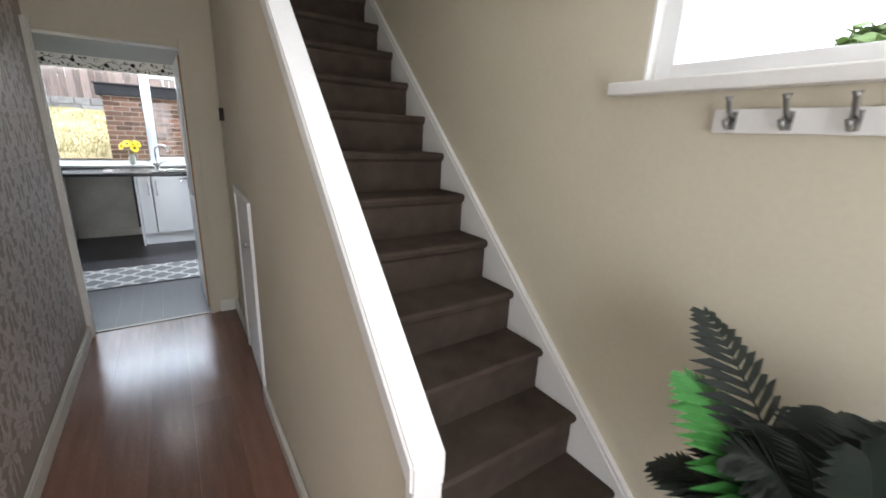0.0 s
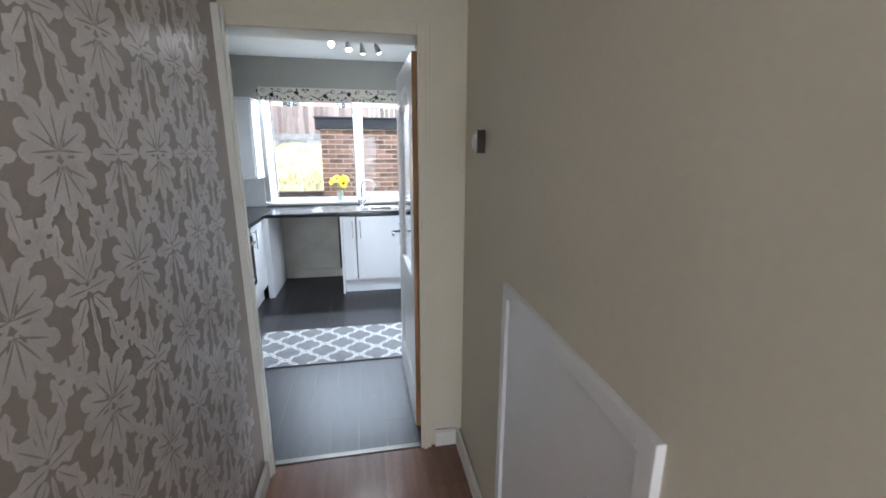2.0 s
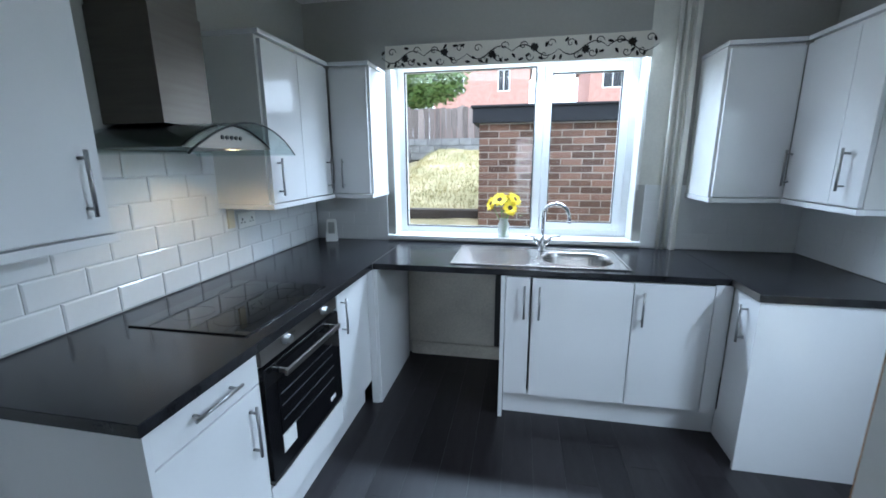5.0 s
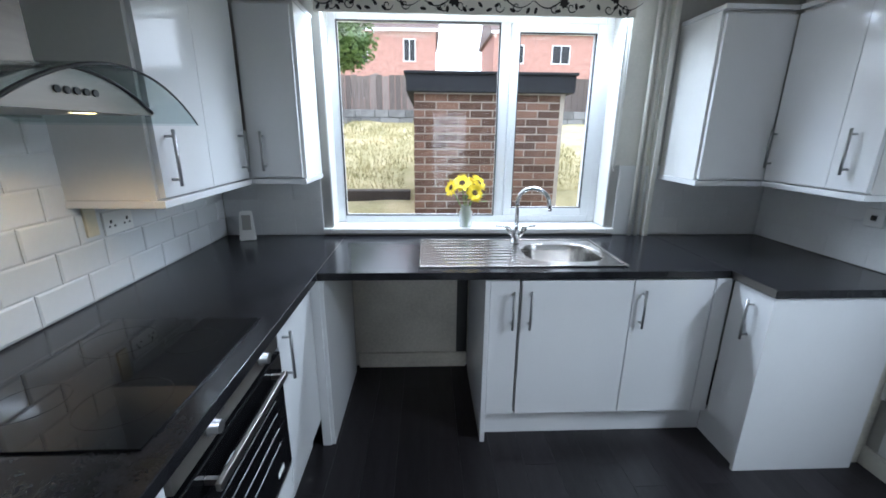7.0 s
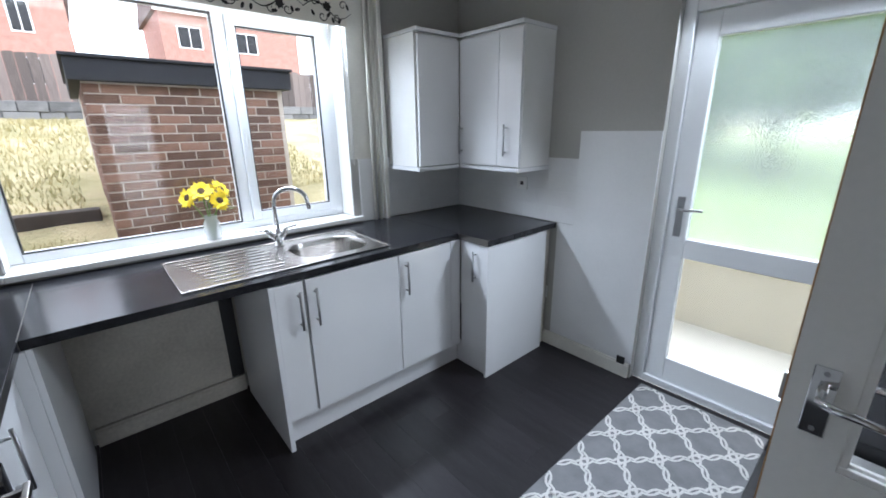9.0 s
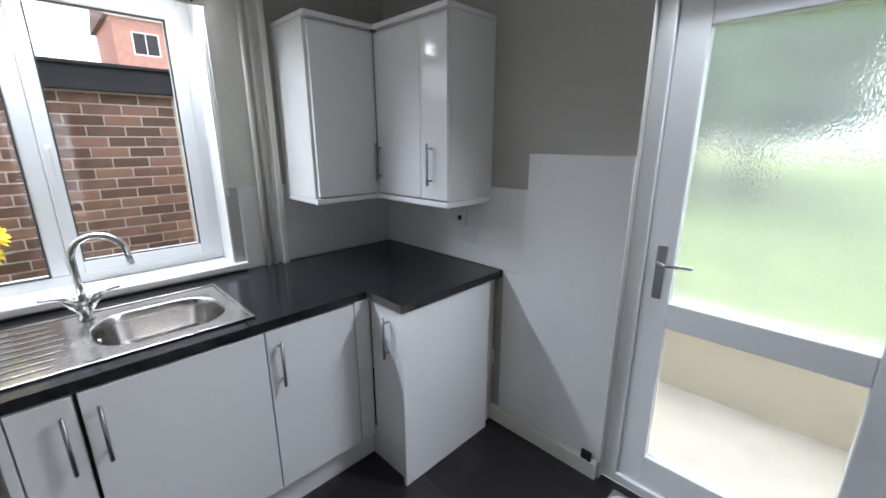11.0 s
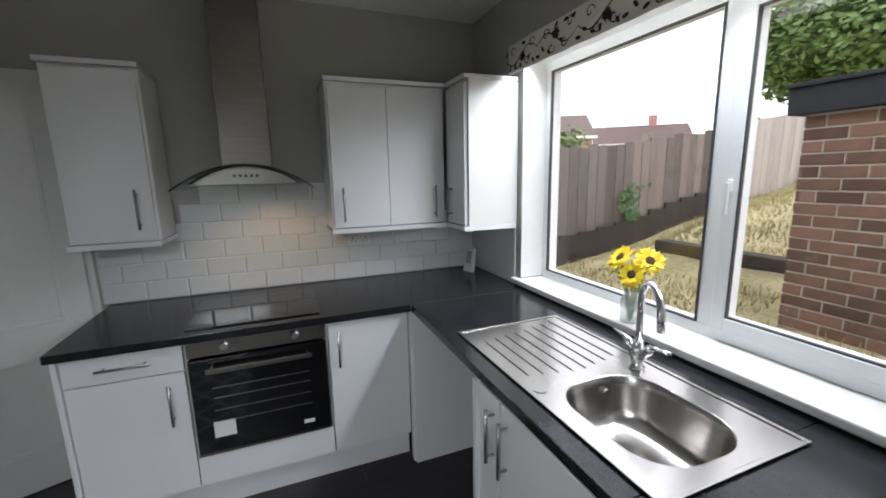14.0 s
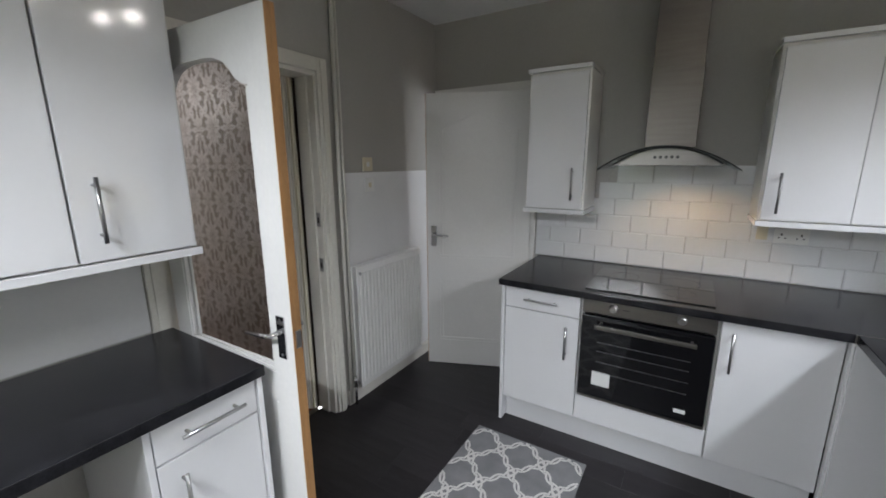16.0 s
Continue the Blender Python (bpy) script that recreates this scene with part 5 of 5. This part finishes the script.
# lounge rug seen through the door
srug = thing("shag_rug", pose(-2.35, 4.75, 0), "grey shaggy rug on the next room's floor", "rug")
random.seed(3)
bm = add_box(bmesh.new(), -0.7, 0.62, -0.6, 0.42, 0.001, 0.02)
for i in range(2600):
    x, y = random.uniform(-0.7, 0.62), random.uniform(-0.6, 0.42)
    d = Vector((random.uniform(-0.02, 0.02), random.uniform(-0.02, 0.02), random.uniform(0.02, 0.035)))
    bm.faces.new([bm.verts.new(v) for v in ((x - 0.005, y, 0.018), (x + 0.005, y, 0.018), (x + d.x, y + d.y, 0.018 + d.z))])
part("pile", bm, SHAG, srug)


# ---- outdoors ----
def ground_z(x, y):
    """Lawn with a raised terrace that falls away towards the side fence."""
    if y < 9.7:
        z = 0.30 + 0.16 * max(0, y - 7.6)
    else:
        z = 0.84 + 0.20 * (min(y, 14.4) - 9.7)
    low = 0.25 + 0.11 * max(0, min(y, 9.5) - 7.6) + 0.2 * max(0, min(y, 14.4) - 9.5)
    w = min(1, max(0, (-1.9 - x) / 0.8))
    w = w * w * (3 - 2 * w)
    return min(z * (1 - w) + low * w, 1.78) + 0.02 * math.sin(x * 2.1 + y * 1.7) + 0.015 * math.sin(x * 5.3 - y * 4.1)


bm = bmesh.new()
xs = [-60, -20, -10] + [-6 + 0.4 * i for i in range(36)] + [12, 25, 60]
ys = [7.46] + [7.6 + 0.35 * i for i in range(7)] + [9.69, 9.71] + [9.9 + 0.4 * i for i in range(16)] + [20, 40, 90]
gv = [[bm.verts.new((x, y, ground_z(x, y) if x < 1.9 or y > 8.2 else 0.0)) for x in xs] for y in ys]
for a, b in zip(gv, gv[1:]):
    for i in range(len(xs) - 1):
        bm.faces.new((a[i], a[i + 1], b[i + 1], b[i])).smooth = True
tagged(new("ground", mesh_of("ground", bm, LAWN)), "sloping dry yellow lawn behind the house", "ground", kind="structure")
shell("ground_side", CONC, [(1.95, 60, -40, 7.46, -0.12, -0.02), (-60, -5.1, -40, 7.46, -0.12, -0.02), (-5.1, 1.95, -40, -1.05, -0.12, -0.02)], "pale concrete path beside the house", "ground")
# dry grass tufts
random.seed(11)
verts, faces = [], []
for i in range(22000):
    x, y = random.uniform(-3, 2.2), 7.7 + 6.5 * random.random() ** 1.2
    if -0.6 < x < 1.2 and 8.9 < y < 11:
        continue
    z = ground_z(x, y)
    a, h = random.uniform(0, 6.28), random.uniform(0.02, 0.08)
    w = 0.008
    verts += [(x - w * math.cos(a), y - w * math.sin(a), z - 0.01), (x + w * math.cos(a), y + w * math.sin(a), z - 0.01), (x + random.uniform(-0.03, 0.03), y + random.uniform(-0.03, 0.03), z + h)]
    faces.append((3 * (len(verts) // 3) - 3, len(verts) - 2, len(verts) - 1))
me = bpy.data.meshes.new("grass")
me.from_pydata(verts, [], faces)
me.materials.append(TUFT)
tagged(new("grass", me), "dry yellow grass tufts on the lawn", "grass", kind="stuff")
sleeper = tagged(new("retaining_edge", mesh_of("retaining_edge", add_box(bmesh.new(), -1.95, -0.5, 9.55, 9.72, 0.3, 0.86, 0.015), DARKTIM)), "dark timber edge holding back the lawn", "retaining edge", kind="structure")
# stone wall of separate blocks at the top of the lawn
swall = thing("stone_wall", pose(0, 14.3, 0), "low grey stone wall at the top of the lawn", "garden wall", kind="structure")
random.seed(21)
bm = add_box(bmesh.new(), -3.0, 6.0, 0.06, 0.4, 1.3, 2.03)
part("core", bm, STONE, swall)
blocks = [mesh_of("stone", add_box(bmesh.new(), 0, w, 0, 0.1, 0, 0.165, 0.012), STONE) for w in (0.3, 0.42, 0.36)]
for r in range(3):
    x = -3.0 - 0.13 * (r % 2)
    while x < 6:
        k = random.randrange(3)
        o = new("stone", blocks[k])
        o.parent = swall
        o.location = (x, random.uniform(-0.02, 0.01), 1.52 + r * 0.172)
        x += (0.3, 0.42, 0.36)[k] + 0.012


def fence(name, m, n, h, mat, label, seed, step=0.0, bw=0.15):
    f = thing(name, m, label, "fence")
    random.seed(seed)
    for i in range(n):
        hh = h + step * i + random.uniform(-0.02, 0.03)
        bm = bmesh.new()
        add_prism(bm, [(i * bw, -0.5), (i * bw + bw - 0.008, -0.5), (i * bw + bw - 0.008, hh - 0.012 * random.random()), (i * bw + 0.07, hh), (i * bw, hh - 0.012)], "y", random.uniform(-0.006, 0.006), 0.02)
        part("board", bm, mat, f)
    for i in range(0, n, 10):
        slab("post", f, mat, i * bw - 0.05, i * bw + 0.05, 0.02, 0.11, -0.5, h + step * i + 0.05, 0.004)
    return f


fence("garden_fence", pose(-3.0, 7.6, 0.7, 0, 0, 90), 32, 1.0, FENCE, "weathered dark timber garden fence", 5, 0.016)
fence("garden_fence", pose(-3.0, 12.4, 1.1, 0, 0, 90), 14, 1.18, FENCEL, "pale timber fence at the top of the garden", 6, 0.02)
fence("back_fence", pose(-3.0, 15.2, 2.0, 0, 0, 0), 70, 0.86, FENCE, "dark timber fence behind the stone wall", 7, 0.0)

# brick outhouse
shed = thing("brick_outhouse", pose(-0.43, 8.95, 0), "small red-brown brick outhouse with a black felt roof", "outhouse")
slab("core", shed, MORTAR, 0.005, 1.495, 0.005, 2.2, 0.0, 1.9)
bmesh_roof = add_box(bmesh.new(), -0.07, 1.57, -0.07, 2.3, 1.90, 2.06, 0.008)
part("fascia", bmesh_roof, FELT, shed, "black felt-wrapped fascia")
slab("roof", shed, FELT, -0.09, 1.59, -0.09, 2.32, 2.06, 2.085, 0.006)
BL, BHH, BD = 0.215, 0.065, 0.02
bfull = mesh_of("brick", add_box(bmesh.new(), 0, BL, 0, BD, 0, BHH, 0.004), BRICK)
bhalf = mesh_of("brick_half", add_box(bmesh.new(), 0, 0.1025, 0, BD, 0, BHH, 0.004), BRICK)
for side in (0, 1):
    length = 1.5 if side == 0 else 1.4
    for r in range(22):
        z = 0.235 + r * 0.0755
        if z > 1.86:
            break
        x = 0.0
        if r % 2:
            seq = [bhalf]
        else:
            seq = []
        while x < length - 0.09:
            me = seq.pop() if seq else (bfull if length - x > 0.2 else bhalf)
            o = new("brick", me)
            o.parent = shed
            jit = 0.002 * math.sin(37.7 * (x + z))
            if side == 0:
                o.location = (x, jit, z)
            else:
                o.matrix_basis = pose(jit, x + (0.215 if me is bfull else 0.1025), z, 0, 0, -90)
            x += (0.225 if me is bfull else 0.1125)


# houses
def house(name, m, w, d, h, wins, label, roof_h=2.2, gable_front=False):
    o = thing(name, m, label, "house")
    slab("wall", o, HBRICK, 0, w, 0, d, 0, h)
    bm = bmesh.new()
    if gable_front:
        add_prism(bm, [(-0.3, h), (w + 0.3, h), (w / 2, h + roof_h)], "y", -0.3, d + 0.3)
    else:
        add_prism(bm, [(-0.4, h), (d + 0.4, h), (d / 2, h + roof_h)], "x", -0.3, w + 0.3)
    part("roof", bm, ROOFT, o)
    slab("eaves", o, UPVC, -0.32, w + 0.32, -0.45, -0.4, h - 0.15, h + 0.06, label="white eaves board")
    for x, z, ww, hh in wins:
        wn = slab("window", o, UPVC, x, x + ww, -0.06, 0.02, z, z + hh, 0.01, "white window frame")
        slab("pane", wn, BLACKG, x + 0.08, x + ww / 2 - 0.03, -0.07, -0.06, z + 0.08, z + hh - 0.08)
        slab("pane", wn, BLACKG, x + ww / 2 + 0.03, x + ww - 0.08, -0.07, -0.06, z + 0.08, z + hh - 0.08)
    slab("chimney", o, HBRICK, w * 0.6, w * 0.6 + 0.8, d / 2 - 0.3, d / 2 + 0.3, h + roof_h * 0.6, h + roof_h + 1.0)
    return o


house("house", pose(-7.5, 40, 1.6), 8.0, 8, 7.8, [(1.0, 5.5, 1.6, 1.5), (5.4, 5.5, 1.0, 1.7), (1.0, 2.7, 1.6, 1.5), (5.4, 2.7, 1.0, 1.5)], "red brick house with white windows beyond the garden", 3.0)
house("house", pose(5.5, 42, 1.6), 10.0, 8, 8.2, [(1.0, 5.8, 1.6, 1.5), (5.0, 5.8, 1.6, 1.5), (1.0, 2.9, 1.6, 1.5), (5.0, 2.9, 1.6, 1.5)], "red brick house with white windows beyond the garden", 3.0)
house("house", pose(-30, 22, 1.6, 0, 0, 62), 9.0, 7, 2.9, [(1.2, 1.0, 1.6, 1.3), (5.6, 1.0, 1.6, 1.3)], "distant house roofs over the side fence", 2.2)
house("house", pose(-34, 38, 1.6, 0, 0, 50), 9.0, 7, 2.9, [(1.2, 1.0, 1.6, 1.3), (5.6, 1.0, 1.6, 1.3)], "distant house roofs over the side fence", 2.2)


def tree(name, m, trunk_h, r, squash, leaves, seed, label, leaf=0.16, mat=LEAF, cat="tree"):
    t = thing(name, m, label, cat)
    random.seed(seed)
    bm = add_tube(bmesh.new(), [(0, 0, -0.3), (0.05, 0, trunk_h * 0.5), (0, 0.05, trunk_h), (0.05, 0, trunk_h + r)], [0.05 * r + 0.05, 0.045 * r + 0.03, 0.035 * r + 0.02, 0.02], 8)
    clumps = []
    for i in range(26):
        d = Vector((random.gauss(0, 1), random.gauss(0, 1), random.gauss(0, 0.8))).normalized() * r * random.uniform(0.45, 0.95)
        c = Vector((0, 0, trunk_h + r * 0.7 * squash)) + Vector((d.x, d.y, d.z * squash))
        clumps.append((c, r * random.uniform(0.22, 0.4)))
        if i < 10:
            add_tube(bm, [(0, 0, trunk_h * random.uniform(0.7, 1.0)), tuple(c * 0.5 + Vector((0, 0, trunk_h * 0.5))), tuple(c)], [0.025 * r, 0.015 * r, 0.005], 5)
    part("trunk", bm, BARK, t)
    verts, faces = [], []
    for i in range(leaves):
        c, cr = random.choice(clumps)
        d = Vector((random.gauss(0, 1), random.gauss(0, 1), random.gauss(0, 1))).normalized()
        p = c + d * cr * random.uniform(0.5, 1.05)
        s = leaf * random.uniform(0.6, 1.3)
        a = Vector((random.gauss(0, 1), random.gauss(0, 1), random.gauss(0, 0.5))).normalized()
        b = a.cross(d + Vector((0.01, 0.3, 0.1))).normalized()
        k = len(verts)
        verts += [p - a * s, p + b * s * 0.45, p + a * s, p - b * s * 0.45]
        faces.append((k, k + 1, k + 2, k + 3))
    me = bpy.data.meshes.new("crown")
    me.from_pydata(verts, [], faces)
    me.materials.append(mat)
    o = new("crown", me)
    o.parent = t
    return t


tree("tree", pose(-4.4, 18.5, 1.8), 1.75, 2.4, 0.48, 30000, 1, "broad leafy green tree behind the fence", 0.095)
tree("tree", pose(-9.5, 24, 1.0), 0.6, 1.4, 0.8, 2500, 2, "small round tree over the fence", 0.14)
tree("bush", pose(-14, 18, 0.6), 0.5, 1.9, 0.7, 3000, 3, "green bush over the side fence", 0.16, LEAF, "bush")
tree("bush", pose(6.6, 7.2, 0.8), 0.6, 1.3, 0.9, 6000, 4, "green bush outside the back door", 0.09, LEAF, "bush")
tree("bush", pose(6.0, 5.9, 0.8), 0.7, 1.3, 1.0, 6000, 5, "green bush outside the back door", 0.09, LEAF, "bush")
tree("tree", pose(6.6, 1.2, 0.9), 0.9, 0.75, 1.0, 4000, 6, "leafy tree outside the hall window", 0.10)
bm = bmesh.new()
rows_ = [[bm.verts.new((x, y, z)) for x, z in ((3.05, 0.5), (5.0, 0.72), (8.0, 1.2), (20.0, 1.4))] for y in (-1.0, 3.0, 7.44)]
for ra, rb_ in zip(rows_, rows_[1:]):
    for i in range(3):
        bm.faces.new((ra[i], ra[i + 1], rb_[i + 1], rb_[i]))
tagged(new("ground_side_lawn", mesh_of("ground_side_lawn", bm, GREENL)), "green grass bank behind the low rendered wall", "lawn", kind="structure")
shell("garden_wall_side", RENDERW, [(2.9, 3.05, -1.0, 7.4, -0.1, 0.55)], "low pale rendered wall outside the back door", "garden wall")
# dark gravel board at the foot of the side fence
bm = bmesh.new()
for i in range(16):
    ya, yb_ = 7.6 + 0.3 * i, 7.6 + 0.3 * (i + 1) - 0.002
    za = ground_z(-2.97, (ya + yb_) / 2)
    add_box(bm, -2.975, -2.945, ya, yb_, za - 0.3, za + 0.36)
tagged(new("trim_gravel_board", mesh_of("trim_gravel_board", bm, DARKTIM)), "dark gravel board along the foot of the fence", "gravel board", kind="structure")
# ivy on the fence
random.seed(31)
for y0, z0, z1 in ((10.38, 0.92, 1.42), (12.37, 1.1, 2.4)):
    bm = bmesh.new()
    for i in range(90):
        z = random.uniform(z0, z1)
        p = Vector((-2.965, y0 + random.gauss(0, 0.09) + 0.15 * math.sin(z * 4), z))
        s = random.uniform(0.025, 0.05)
        n_ = Vector((1, random.uniform(-0.6, 0.6), random.uniform(-0.2, 0.8))).normalized()
        a = n_.orthogonal().normalized() * s
        b = n_.cross(a)
        p = p + n_ * 0.02
        bm.faces.new([bm.verts.new(v) for v in (p - a, p + b * 0.8, p + a, p - b * 0.8)])
    tagged(new("ivy", mesh_of("ivy", bm, IVY)), "ivy strands climbing the timber fence", "ivy")


# ---- wallpaper print ----
def leaf_shape(bm, x, ay, az, ang, ln, w, lobes=2.5):
    """One lobed leaf of the damask, lying on the wall face x."""
    n = 11
    pts = []
    for i in range(n):
        u = i / (n - 1)
        pts.append((u * ln, w * math.sin(math.pi * (0.06 + 0.90 * u)) * (1 + 0.3 * math.sin(u * lobes * 6.28))))
    pts += [(u, -v) for u, v in pts[::-1]]
    c, sn = math.cos(ang), math.sin(ang)
    bm.faces.new([bm.verts.new((x, ay + u * c - v * sn, az + u * sn + v * c)) for u, v in pts])


def flower(bm, veins, cy, cz, s, x):
    """Two-tiered damask flower: a fan of leaves above, drooping ones below."""
    spec = [(cy, cz + 0.02 * s, 90 + k * 31, s * (0.48 - 0.03 * abs(k)), s * 0.125) for k in (-3, 3, -2, 2, -1, 1, 0)]
    spec += [(cy, cz - 0.10 * s, 270 + k * 33, s * (0.46 - 0.02 * abs(k)), s * 0.12) for k in (-2, 2, -1, 1, 0)]
    for i, (ay, az, ang, ln, w) in enumerate(spec):
        leaf_shape(bm, x + 0.00007 * i, ay, az, radians(ang), ln, w)
        leaf_shape(veins, x + 0.0012 + 0.00003 * i, ay, az, radians(ang), ln * 0.72, w * 0.08, 0)
    for k in range(6):
        a = radians(60 * k)
        leaf_shape(veins, x + 0.0016 + 0.00003 * k, cy + 0.07 * s * math.cos(a), cz - 0.03 * s + 0.07 * s * math.sin(a), a, s * 0.1, s * 0.014, 0)


def sprig(bm, veins, cy, cz, s, x):
    """Scrolling sprig between the flowers."""
    spec = [(0, 0.1, 90, 0.46, 0.07)]
    for sg in (-1, 1):
        spec += [(0, 0.05, 90 - sg * 42, 0.44, 0.085), (0, -0.02, 90 - sg * 88, 0.38, 0.09), (sg * 0.05, -0.10, 270 + sg * 38, 0.40, 0.085),
                 (sg * 0.20, -0.36, 270 + sg * 8, 0.34, 0.06), (sg * 0.26, 0.30, 90 + sg * 12, 0.28, 0.06)]
    spec += [(0, -0.1, 270, 0.62, 0.035)]
    for i, (dy, dz, ang, ln, w) in enumerate(spec):
        leaf_shape(bm, x + 0.00007 * i, cy + dy * s, cz + dz * s, radians(ang), ln * s, w * s)
        leaf_shape(veins, x + 0.0012 + 0.00003 * i, cy + dy * s, cz + dz * s, radians(ang), ln * s * 0.7, w * s * 0.08, 0)


def print_on(wall, x, y0, y1, mat, ground, s, px, pz):
    bm, veins = bmesh.new(), bmesh.new()
    c, y = 0, y0 + 0.09
    while y < y1 - 0.08:
        for k in range(-1, int(CZ / (pz / 2)) + 1):
            z = 0.05 + k * pz / 2
            if 0.16 < z < CZ - 0.12:
                (flower if (k + c) % 2 else sprig)(bm, veins, y, z, s, x)
                for q in range(4):
                    leaf_shape(bm, x + 0.0009 + 0.00007 * q, y + px / 2, z + pz / 4 * 0.9, radians(45 + 90 * q), s * 0.24, s * 0.075)
        y += px
        c += 1
    for name, b, m in (("damask_print", bm, mat), ("damask_veins", veins, ground)):
        o = new(name, mesh_of(name, b, m))
        o.parent = wall
        tagged(o, kind="stuff")


print_on(wall_paper, -0.2892, -0.89, 3.88, WPRINT, WPAPER, 0.225, 0.1775, 0.50)
print_on(bpy.data.objects["wall_lounge"], -4.999, 5.2, 7.2, BPRINT, BPAPER, 0.24, 0.20, 0.58)
shell("baseboard_lounge", GLOSSW, [(-5.0, -4.98, 3.93, 7.3, 0, 0.1)], "white skirting in the next room", "skirting board")


# ---- tiles and floor planks ----
def metro(wall, origin, along, out, length, zs, tw, th, gap, mat, skip=(), proud=0.0075):
    """Bevelled tiles in brick bond, children of the wall."""
    full = {}
    a, o = Vector(along), Vector(out)

    def tile(w):
        k = round(w, 3)
        if k not in full:
            bm = bmesh.new()
            lo = [bm.verts.new(a * u + Vector((0, 0, v))) for u, v in ((0, 0), (w, 0), (w, th), (0, th))]
            mid = [bm.verts.new(a * u + Vector((0, 0, v)) + o * 0.004) for u, v in ((0, 0), (w, 0), (w, th), (0, th))]
            i = 0.007
            hi = [bm.verts.new(a * u + Vector((0, 0, v)) + o * proud) for u, v in ((i, i), (w - i, i), (w - i, th - i), (i, th - i))]
            for r0, r1 in ((lo, mid), (mid, hi)):
                for q in range(4):
                    bm.faces.new((r0[q], r0[(q + 1) % 4], r1[(q + 1) % 4], r1[q]))
            bm.faces.new(hi)
            full[k] = mesh_of("tile", bm, mat)
        return full[k]
    for r, z in enumerate(zs):
        u = 0.0
        first = tw / 2 if r % 2 else tw
        while u < length - 0.02:
            w = min(first if u == 0 else tw, length - u)
            if not any(s0 <= u < s1 and z > zz for s0, s1, zz in skip):
                ob = new("tile", tile(w - gap))
                ob.parent = wall
                ob.location = Vector(origin) + a * u + Vector((0, 0, z))
            u += w


zs6 = [0.914 + 0.105 * i for i in range(6)]
shell("trim_tile_bed", GROUT, [(-1.52, -1.515, 4.94, 7.19, 0.91, 1.27), (-1.52, -1.515, 5.33, 6.15, 1.27, 1.545)], "grey grout bed behind the cooker tiles", "tiles")
metro(wall_left, (-1.515, 4.942, 0), (0, 1, 0), (1, 0, 0), 2.24, zs6, 0.205, 0.105, 0.003, TILEW, [(0.0, 0.36, 1.25), (1.22, 2.3, 1.25)])
shell("trim_tile_bed_window", PTILE, [(-1.51, WX0 - 0.052, 7.186, 7.1895, 0.91, 1.335), (WX1 + 0.052, 1.785, 7.186, 7.1895, 0.91, 1.335)], "painted tile bed beside the window", "tiles")
metro(wall_window, (-1.508, 7.186, 0), (1, 0, 0), (0, -1, 0), 0.575, zs6[:4], 0.205, 0.105, 0.0006, PTILE, proud=0.0046)
metro(wall_window, (0.856, 7.186, 0), (1, 0, 0), (0, -1, 0), 0.92, zs6[:4], 0.205, 0.105, 0.0006, PTILE, proud=0.0046)
metro(wall_right, (1.781, 6.10, 0), (0, 1, 0), (-1, 0, 0), 1.08, zs6[:4], 0.205, 0.105, 0.0006, PTILE, proud=0.0046)
shell("trim_window_side", OLDW, [(WX1 + 0.002, 1.075, 7.1865, 7.1895, 1.336, CZ - 0.002)], "whitish painted strip of wall behind the pipes", "wall")
shell("trim_end_gap", DIRTYW, [(1.693, 1.776, 6.272, 6.285, 0.0, 0.872)], "grubby filler between the end panel and the wall", "panel")
shell("trim_panel_east", PTILE, [(1.777, 1.7845, 5.63, 6.10, 0.1, 1.50), (1.777, 1.7845, 6.10, 6.22, 0.1, 0.91)], "white painted tiled band on the side wall", "tiles")
shell("trim_panel_south", PTILE, [(-1.5, -0.49, 4.081, 4.089, 0.1, 1.51), (0.61, 1.78, 4.081, 4.087, 0.91, 1.27)], "white painted tiled band on the door wall", "tiles")


def planks(floor, x0, x1, y0, y1, along, pw, pl, mat, seed):
    random.seed(seed)
    made = {}
    a0, a1, b0, b1 = (y0, y1, x0, x1) if along == "y" else (x0, x1, y0, y1)
    b = b0
    r = 0
    while b < b1 - 0.005:
        w = min(pw, b1 - b)
        a = a0 - random.uniform(0, pl * 0.9)
        while a < a1:
            s, e = max(a, a0), min(a + pl, a1)
            if e - s > 0.01:
                key = (round(w, 3), round(e - s, 3))
                if key not in made:
                    bm = bmesh.new()
                    l_, w_ = e - s - 0.0008, w - 0.0008
                    add_box(bm, 0, w_ if along == "y" else l_, 0, l_ if along == "y" else w_, -0.004, 0)
                    made[key] = mesh_of("plank", bm, mat)
                o = new("plank", made[key])
                o.parent = floor
                o.location = (b, s, 0) if along == "y" else (s, b, 0)
            a += pl
        b += pw
        r += 1


planks(floor_h, -0.29, 0.71, -0.9, 3.94, "y", 0.193, 1.28, LAMI, 1)
planks(floor_h, 0.712, 1.555, -0.9, 0.9, "y", 0.193, 1.28, LAMI, 2)
planks(floor_k, -1.52, 1.83, 3.955, 7.19, "y", 0.152, 0.914, VINYL, 3)
